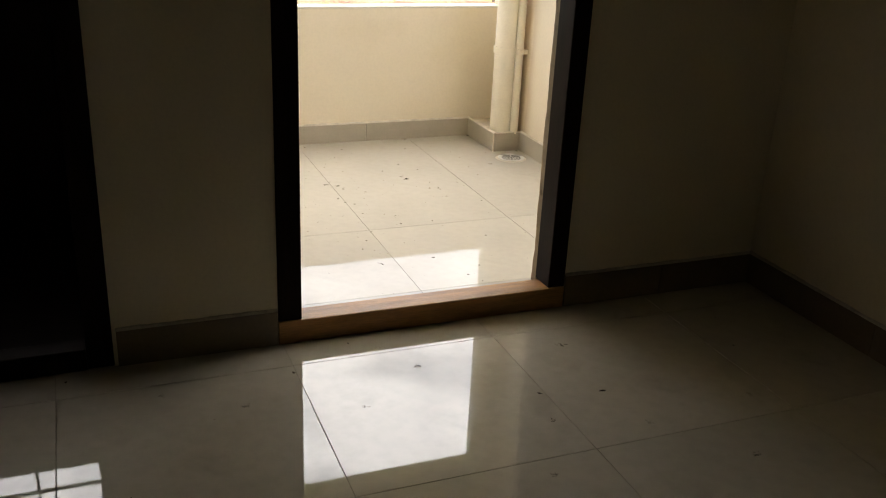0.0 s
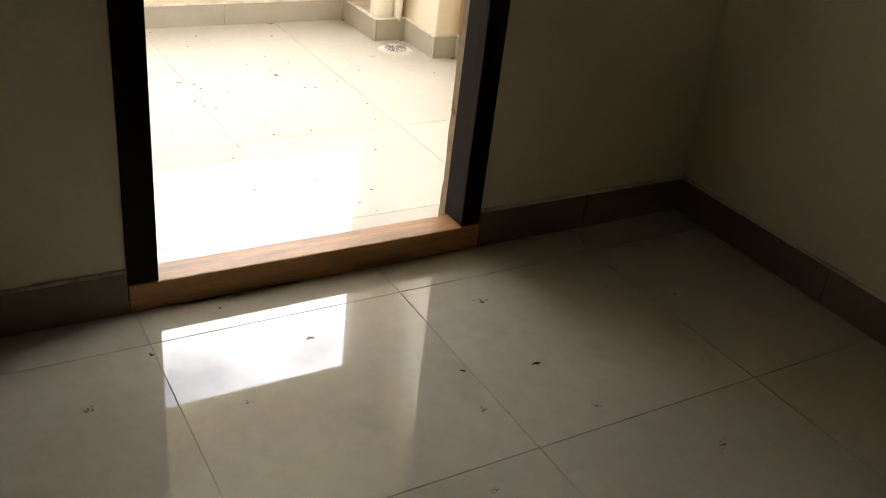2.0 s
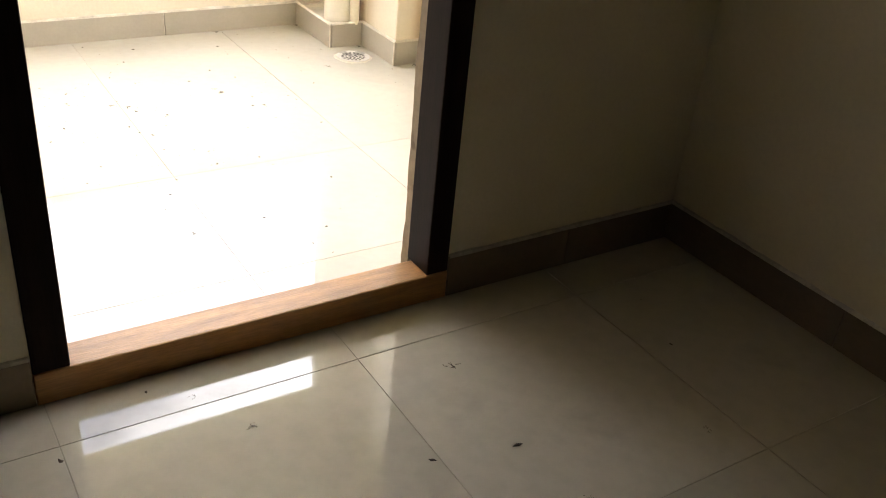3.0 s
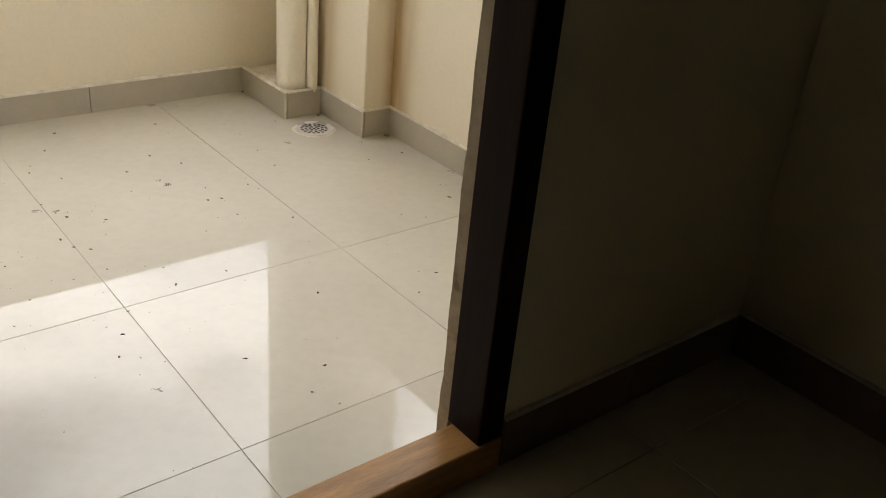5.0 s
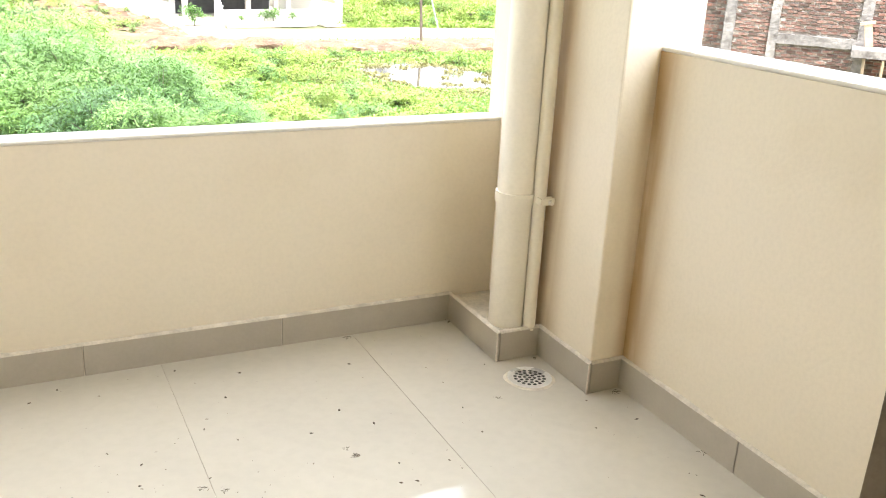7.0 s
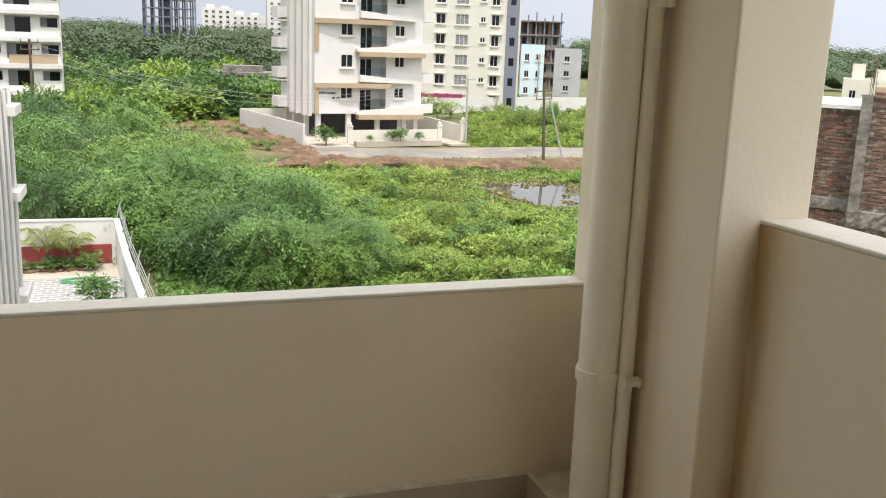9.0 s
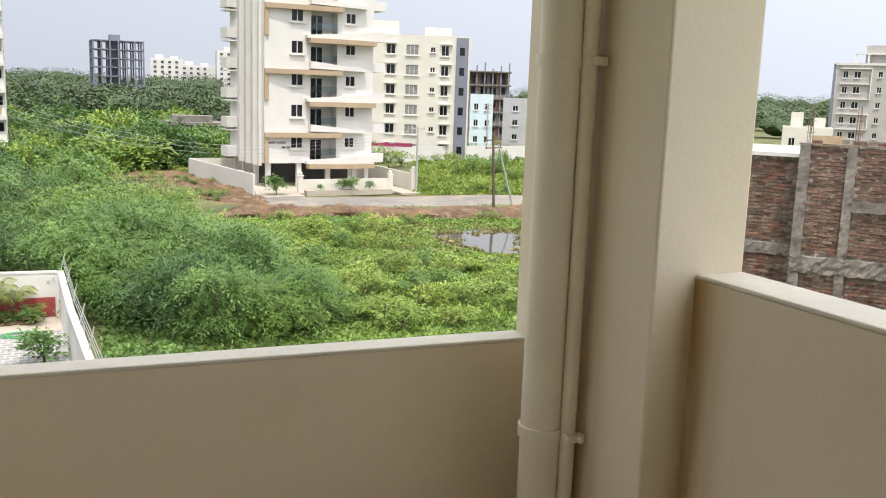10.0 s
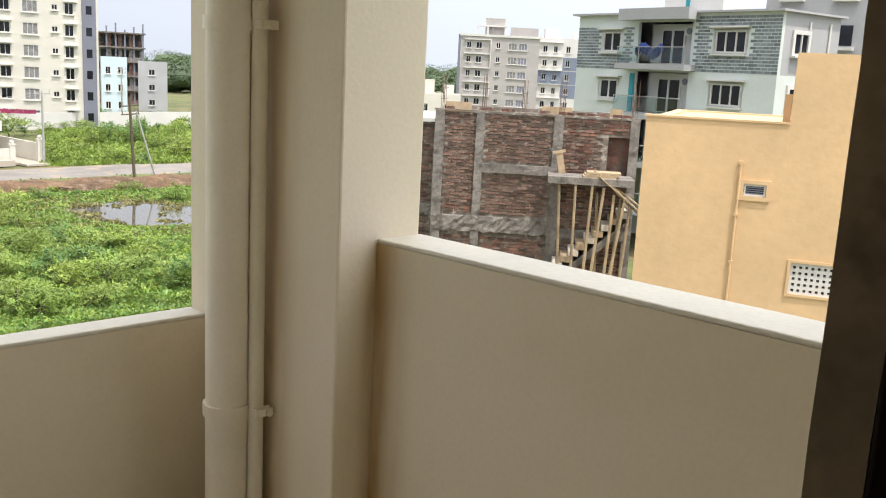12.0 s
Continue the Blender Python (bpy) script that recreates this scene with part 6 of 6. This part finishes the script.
wall_cells(bm, 1.475, 1.775, wz - 0.195, wz - 0.025, 0.0, 0.05, [(1.50, 1.75, wz - 0.17, wz - 0.05)])
part("inner_frame", bm, M_WHITE, vent)
bm = bmesh.new()
for i in range(4):
    box(bm, 1.5, 0.0, wz - 0.165 + i * 0.03, 1.75, 0.03, wz - 0.15 + i * 0.03)
part("louvres", bm, M_DGREY, vent)
bm = bmesh.new()
box(bm, 1.47, 0.09, wz - 0.2, 1.78, 0.1, wz - 0.02)
part("pane", bm, M_GLAZE, vent)
grid_v = new("jali_vent")
grid_v.parent = ora
bm = bmesh.new()
hs = [(2.27 + i * 0.083, 2.31 + i * 0.083, gz - 0.44 + j * 0.085, gz - 0.40 + j * 0.085) for i in range(10) for j in range(5)]
wall_cells(bm, 2.2205, 3.0995, gz - 0.4795, gz - 0.0005, 0.02, 0.08, hs)
part("jali", bm, M_WHITE, grid_v, "white pierced cement screen")
bm = bmesh.new()
wall_cells(bm, 2.19, 3.13, gz - 0.51, gz + 0.03, -0.025, -0.003, [(2.23, 3.09, gz - 0.47, gz - 0.01)])
part("surround", bm, M_ORANGE, grid_v)
# dark sheet behind the screen, so its holes read as unlit
bm = bmesh.new()
box(bm, 2.23, 0.15, gz - 0.47, 3.09, 0.19, gz - 0.01)
part("backing", bm, M_SHADE, grid_v)
bm = bmesh.new()
rod(bm, (1.40, -0.03, wz - 4.5), (1.40, -0.03, wz + 0.28), 0.018, 8)
rod(bm, (1.40, -0.05, wz + 0.28), (1.40, -0.003, wz + 0.28), 0.035, 10)
for i in range(4):
    box(bm, 1.37, -0.05, wz - 0.5 - i * 0.7, 1.43, -0.003, wz - 0.46 - i * 0.7)
part("pipe", bm, M_ORANGE, ora)

# raw brick house under construction
KA, KB = Vector((18.0, 20.45)), Vector((21.42, 16.48))
kyaw = math.degrees(math.atan2(KB.y - KA.y, KB.x - KA.x))
kw = (KB - KA).length
KT = 0.42 - GZ
brickh = thing("brick_house", frame_at(KA.x, KA.y, GZ, kyaw), "unplastered brick house under construction with props", "house")
bm = bmesh.new()
wall_cells(bm, -0.1, kw + 0.1, 0, KT - 0.05, 0.06, 0.25, [(4.55, 5.12, KT - 1.55, KT - 0.5)])
part("wall", bm, M_MORTAR, brickh)
bm = bmesh.new()
box(bm, -0.1, 0.251, 0, 0.1, 6, KT - 0.05)
part("wall", bm, M_MORTAR, brickh)
bm = bmesh.new()
box(bm, kw - 0.1, 0.251, 0, kw + 0.1, 6, KT - 0.05)
part("wall", bm, M_MORTAR, brickh)
bm = bmesh.new()
box(bm, 0.1, 5.8, 0, kw - 0.1, 6, KT - 0.05)
part("wall", bm, M_MORTAR, brickh)
bm = bmesh.new()
box(bm, 0.1, 0.26, KT - 0.6, kw - 0.1, 5.8, KT - 0.45)
part("slab", bm, M_CONC, brickh)


def rough_box(bm, x0, y0, z0, x1, y1, z1, amp, seed, cuts=6):
    """A cast concrete piece with an uneven face."""
    nx, nz = max(1, int((x1 - x0) / 0.09)), max(1, int((z1 - z0) / 0.09))
    g = [[bm.verts.new((x0 + (x1 - x0) * i / nx, y0 - amp * abs(noise.noise((x0 * 3 + i * 0.7, j * 0.7, seed))), z0 + (z1 - z0) * j / nz + (amp * 0.8 * noise.noise((i * 0.5, j + seed, 5)) if j in (0, nz) else 0))) for i in range(nx + 1)] for j in range(nz + 1)]
    for j in range(nz):
        for i in range(nx):
            bm.faces.new((g[j][i], g[j][i + 1], g[j + 1][i + 1], g[j + 1][i]))
    back = [[bm.verts.new((x, y1, z)) for x in (x0, x1)] for z in (z0, z1)]
    bm.faces.new([back[0][0], back[1][0]] + [g[j][0] for j in range(nz, -1, -1)])
    bm.faces.new([back[1][1], back[0][1]] + [g[j][nx] for j in range(nz + 1)])
    bm.faces.new([back[0][1], back[0][0]] + [g[0][i] for i in range(nx + 1)])
    bm.faces.new([back[1][0], back[1][1]] + [g[nz][i] for i in range(nx, -1, -1)])


for u, w in ((-0.12, 0.26), (1.0, 0.22), (3.08, 0.26), (5.1, 0.24)):
    bm = bmesh.new()
    rough_box(bm, u, -0.03, 0, u + w, 0.059, KT, 0.02, u)
    part("column", bm, M_CONC, brickh)
for u0, u1, z0, z1, amp in ((1.22, 3.08, KT - 1.62, KT - 1.38, 0.03), (-0.1, 3.1, KT - 3.25, KT - 2.85, 0.09), (3.34, 5.2, KT - 3.3, KT - 3.05, 0.05)):
    bm = bmesh.new()
    rough_box(bm, u0, -0.035, z0, u1, 0.059, z1, amp, u0 + z0)
    part("beam", bm, M_CONC, brickh)
bm = bmesh.new()
box(bm, -0.15, -0.02, KT, kw + 0.12, 0.3, KT + 0.03)
part("coping", bm, M_MORTAR, brickh)
bm = bmesh.new()
box(bm, 3.0, -1.15, KT - 1.68, 5.2, -0.04, KT - 1.50)
part("landing", bm, M_CONC, brickh)
for i in range(9):
    bm = bmesh.new()
    z = KT - 2.35 - i * 0.18
    u = 5.0 - i * 0.20
    box(bm, u - 0.13, -1.0, z - 0.16, u + 0.13, -0.1, z, bevel=0.01)
    part("step", bm, M_PLANK if i % 2 else M_WHITECEM, brickh)
bm = bmesh.new()
vsx = [bm.verts.new(p) for p in ((5.2, -1.02, KT - 2.5), (3.2, -1.02, KT - 4.3), (3.2, -1.02, KT - 4.5), (5.2, -1.02, KT - 2.75))]
bm.faces.new(vsx)
r = bmesh.ops.extrude_face_region(bm, geom=list(bm.faces))
bmesh.ops.translate(bm, vec=(0, 0.95, 0), verts=[e for e in r["geom"] if isinstance(e, bmesh.types.BMVert)])
part("stair_soffit", bm, M_CONC, brickh)
props = ((3.30, -1.05, 3.62, 1.7), (3.72, -1.1, 3.86, 1.7), (4.15, -1.1, 4.02, 1.7), (4.45, -1.12, 4.05, 1.72), (4.72, -1.1, 4.5, 1.9), (5.0, -1.15, 4.4, 1.95), (5.15, -1.1, 4.85, 2.1), (4.9, -1.0, 4.7, 2.0), (4.3, -0.8, 4.6, 1.9))
for i, (u, y, u2, z) in enumerate(props):
    bm = bmesh.new()
    rod(bm, (u, y, KT - z), (u2 * 0.75 + u * 0.25 - 0.05, y - 0.15, 3.6), 0.038, 8, 0.045)
    ob = part("bamboo_prop", bm, M_BAMBOO, brickh)
for i, (u, z, a) in enumerate(((4.9, KT - 1.9, 38), (5.15, KT - 2.1, 42), (5.3, KT - 2.3, 40), (4.8, KT - 1.75, 35))):
    bm = bmesh.new()
    box(bm, -0.75, -0.12, -0.015, 0.75, 0.12, 0.015, pose(u, -1.1 + 0.1 * i, z, 0, a, 0))
    part("plank", bm, M_BAMBOO, brickh)
bm = bmesh.new()
box(bm, -0.09, -0.03, 0, 0.09, 0.03, 0.62, pose(3.38, -0.35, KT - 1.5, 0, -12, 0))
box(bm, -0.17, -0.05, 0.55, 0.17, 0.05, 0.62, pose(3.38, -0.35, KT - 1.5, 0, -12, 0))
part("plank", bm, M_PLANK, brickh)
for i in range(3):
    bm = bmesh.new()
    box(bm, 3.9 + 0.05 * i, -1.0, KT - 1.5 + 0.05 * i, 4.75 + 0.06 * i, -0.45, KT - 1.455 + 0.05 * i)
    part("plank", bm, M_PLANK, brickh)
for c, tall in ((0.02, 0.95), (1.12, 1.0), (2.2, 0.9), (3.2, 1.05), (5.12, 1.0)):
    for k in range(5):
        u, v = c + 0.07 * (k % 3) + 0.02 * math.sin(k * 9), 0.08 + 0.13 * (k // 3)
        bm = bmesh.new()
        rod(bm, (u, v, KT - 0.1), (u + 0.03 * math.sin(k * 5 + c), v, KT + tall * (0.85 + 0.15 * math.cos(k * 3))), 0.008, 5)
        part("rebar", bm, M_RUST, brickh)
    for z in (0.3, 0.6):
        bm = bmesh.new()
        rod(bm, (c - 0.03, 0.075, KT + z * tall), (c + 0.18, 0.075, KT + z * tall + 0.02), 0.007, 5)
        part("stirrup", bm, M_RUST, brickh)
# shuttering boards and loose bricks left on the wall's top
for u0, u1, h in ((0.12, 0.82, 0.22), (2.72, 3.55, 0.22), (4.55, 4.88, 0.24)):
    bm = bmesh.new()
    box(bm, u0, 0.34, KT - 0.1, u1, 0.37, KT + h)
    box(bm, u0 + 0.02, 0.371, KT - 0.1, u0 + 0.07, 0.62, KT + h - 0.02)
    box(bm, u1 - 0.07, 0.371, KT - 0.1, u1 - 0.02, 0.62, KT + h - 0.02)
    part("shuttering", bm, M_PLANK, brickh)
rng = random.Random(31)
for i in range(16):
    bm = bmesh.new()
    box(bm, 0, 0, 0, 0.22, 0.1, 0.07)
    ob = part("loose_brick", bm, M_BRICK, brickh)
    ob.matrix_local = pose(rng.uniform(0.1, 4.9), rng.uniform(0.05, 0.16), KT + 0.031, 0, 0, rng.uniform(-25, 25))
bm = bmesh.new()
box(bm, 4.5, 0.21, KT - 1.6, 5.15, 0.255, KT - 0.45)
part("niche_back", bm, M_BRICK, brickh)
# lower annex beside it
annex = thing("brick_annex", frame_at(KA.x, KA.y, GZ, kyaw), "red brick annex with a pale slab edge", "house")
bm = bmesh.new()
box(bm, -4.5, 0.6, 0, -0.13, 0.8, 0.05 - GZ)
box(bm, -4.5, 0.8, 0, -4.3, 5, 0.05 - GZ)
part("wall", bm, M_MORTAR, annex)
bm = bmesh.new()
box(bm, -4.6, 0.45, 0.05 - GZ, -0.13, 5, 0.15 - GZ)
part("slab", bm, M_WHITE, annex)
bm = bmesh.new()
rough_box(bm, -4.5, 0.52, -2.55 - GZ, -0.13, 0.599, -2.25 - GZ, 0.06, 9)
part("beam", bm, M_CONC, annex)


# ---- bricks ----
def brick_mesh(w, h, d, seed, mat):
    bm = bmesh.new()
    vs = box(bm, 0, -d, 0, w, 0, h)
    r = random.Random(seed)
    for v in vs:
        v.co += Vector((r.uniform(-0.006, 0.006), r.uniform(-0.006, 0.004), r.uniform(-0.005, 0.005)))
    return mesh_from("brick", bm, mat)


BW, BH, BG = 0.215, 0.060, 0.030
kinds = [brick_mesh(BW, BH, 0.022, 500 + i, M_BRICK) for i in range(5)]
rng = random.Random(9)


def blocked(u, z):
    for a, w in ((-0.12, 0.26), (1.0, 0.22), (3.08, 0.26), (5.1, 0.24)):
        if a - 0.12 < u < a + w - 0.03:
            return True
    for u0, u1, z0, z1 in ((1.22, 3.08, KT - 1.66, KT - 1.34), (-0.1, 3.1, KT - 3.3, KT - 2.8), (3.34, 5.2, KT - 3.3, KT - 3.05), (4.40, 5.14, KT - 1.6, KT - 0.48)):
        if u0 - 0.2 < u < u1 and z0 - 0.08 < z < z1:
            return True
    return False


spots = []
row = 0
z = KT - 0.14
while z > KT - 5.2:
    u = -0.1 + (0.12 if row % 2 else 0)
    while u < kw - 0.2:
        if not blocked(u, z):
            spots.append((u, z))
        u += BW + BG
    z -= BH + BG
    row += 1
near = [s for s in spots if 1.2 < s[0] < 3.1 and s[1] > KT - 2.85][:200] + [s for s in spots if 0.1 < s[0] < 1.0 and s[1] > KT - 2.6][:90]
rest = [s for s in spots if s not in set(near)]
for u, z in near:
    shared("brick", rng.choice(kinds), brickh, pose(u + rng.uniform(-0.015, 0.015), 0.06 + rng.uniform(-0.014, 0.010), z + rng.uniform(-0.013, 0.013), 0, rng.uniform(-3.2, 3.2), 0))


def brick_mass(name, spots, y, parent, seed):
    r = random.Random(seed)
    verts, faces = [], []
    for u, z in spots:
        b = len(verts)
        j = lambda: r.uniform(-0.013, 0.013)
        y1 = y - 0.026 + r.uniform(-0.018, 0.012)
        verts += [(u + j(), y1 + j() * 0.5, z + j()), (u + BW + j(), y1 + j() * 0.5, z + j()), (u + BW + j(), y1, z + BH + j()), (u + j(), y1, z + BH + j()),
                  (u, y, z), (u + BW, y, z), (u + BW, y, z + BH), (u, y, z + BH)]
        faces += [(b, b + 1, b + 2, b + 3), (b, b + 4, b + 5, b + 1), (b + 1, b + 5, b + 6, b + 2), (b + 2, b + 6, b + 7, b + 3), (b + 3, b + 7, b + 4, b)]
    me = bpy.data.meshes.new(name)
    me.from_pydata(verts, [], faces)
    me.materials.append(M_BRICK_S)
    ob = new(name, me)
    ob.parent = parent
    ob["kind"] = "stuff"


brick_mass("brickwork", rest, 0.06, brickh, 3)
an = []
for row in range(48):
    z = 0.0 - GZ - 0.1 - row * (BH + BG)
    if -2.6 - GZ < z < -2.2 - GZ:
        continue
    for i in range(18):
        an.append((-4.45 + i * (BW + BG) + (0.1 if row % 2 else 0), z))
brick_mass("brickwork", [s for s in an if s[0] < -0.38], 0.6, annex, 4)


# ---- floor tiles ----
def tiles(parent, xs, ys, z, mat, thick=0.0020, gap=0.0007):
    cache = {}
    for i in range(len(xs) - 1):
        for j in range(len(ys) - 1):
            w, d = round(xs[i + 1] - xs[i] - 2 * gap, 4), round(ys[j + 1] - ys[j] - 2 * gap, 4)
            if (w, d) not in cache:
                bm = bmesh.new()
                box(bm, -w / 2, -d / 2, -thick, w / 2, d / 2, 0, bevel=0.0008)
                cache[w, d] = mesh_from("tile", bm, mat)
            shared("tile", cache[w, d], parent, pose((xs[i] + xs[i + 1]) / 2, (ys[j] + ys[j + 1]) / 2, z))


def joints(lo, hi, at, step):
    out = [lo]
    k = math.ceil((lo - at) / step + 0.05)
    while at + k * step < hi - 0.03:
        out.append(at + k * step)
        k += 1
    return out + [hi]


tiles(floor_room, joints(-3.5, X_ROOM, 0.497, 0.596), joints(-4.5, Y_IN - 0.009, 2.161, 0.598), RF, M_TILE)
tiles(floor_balcony, joints(BX0, BX1, 1.047, 0.607), [Y_IN + 0.0755, 2.645, 3.241, BY], 0.0, M_TILE_B)
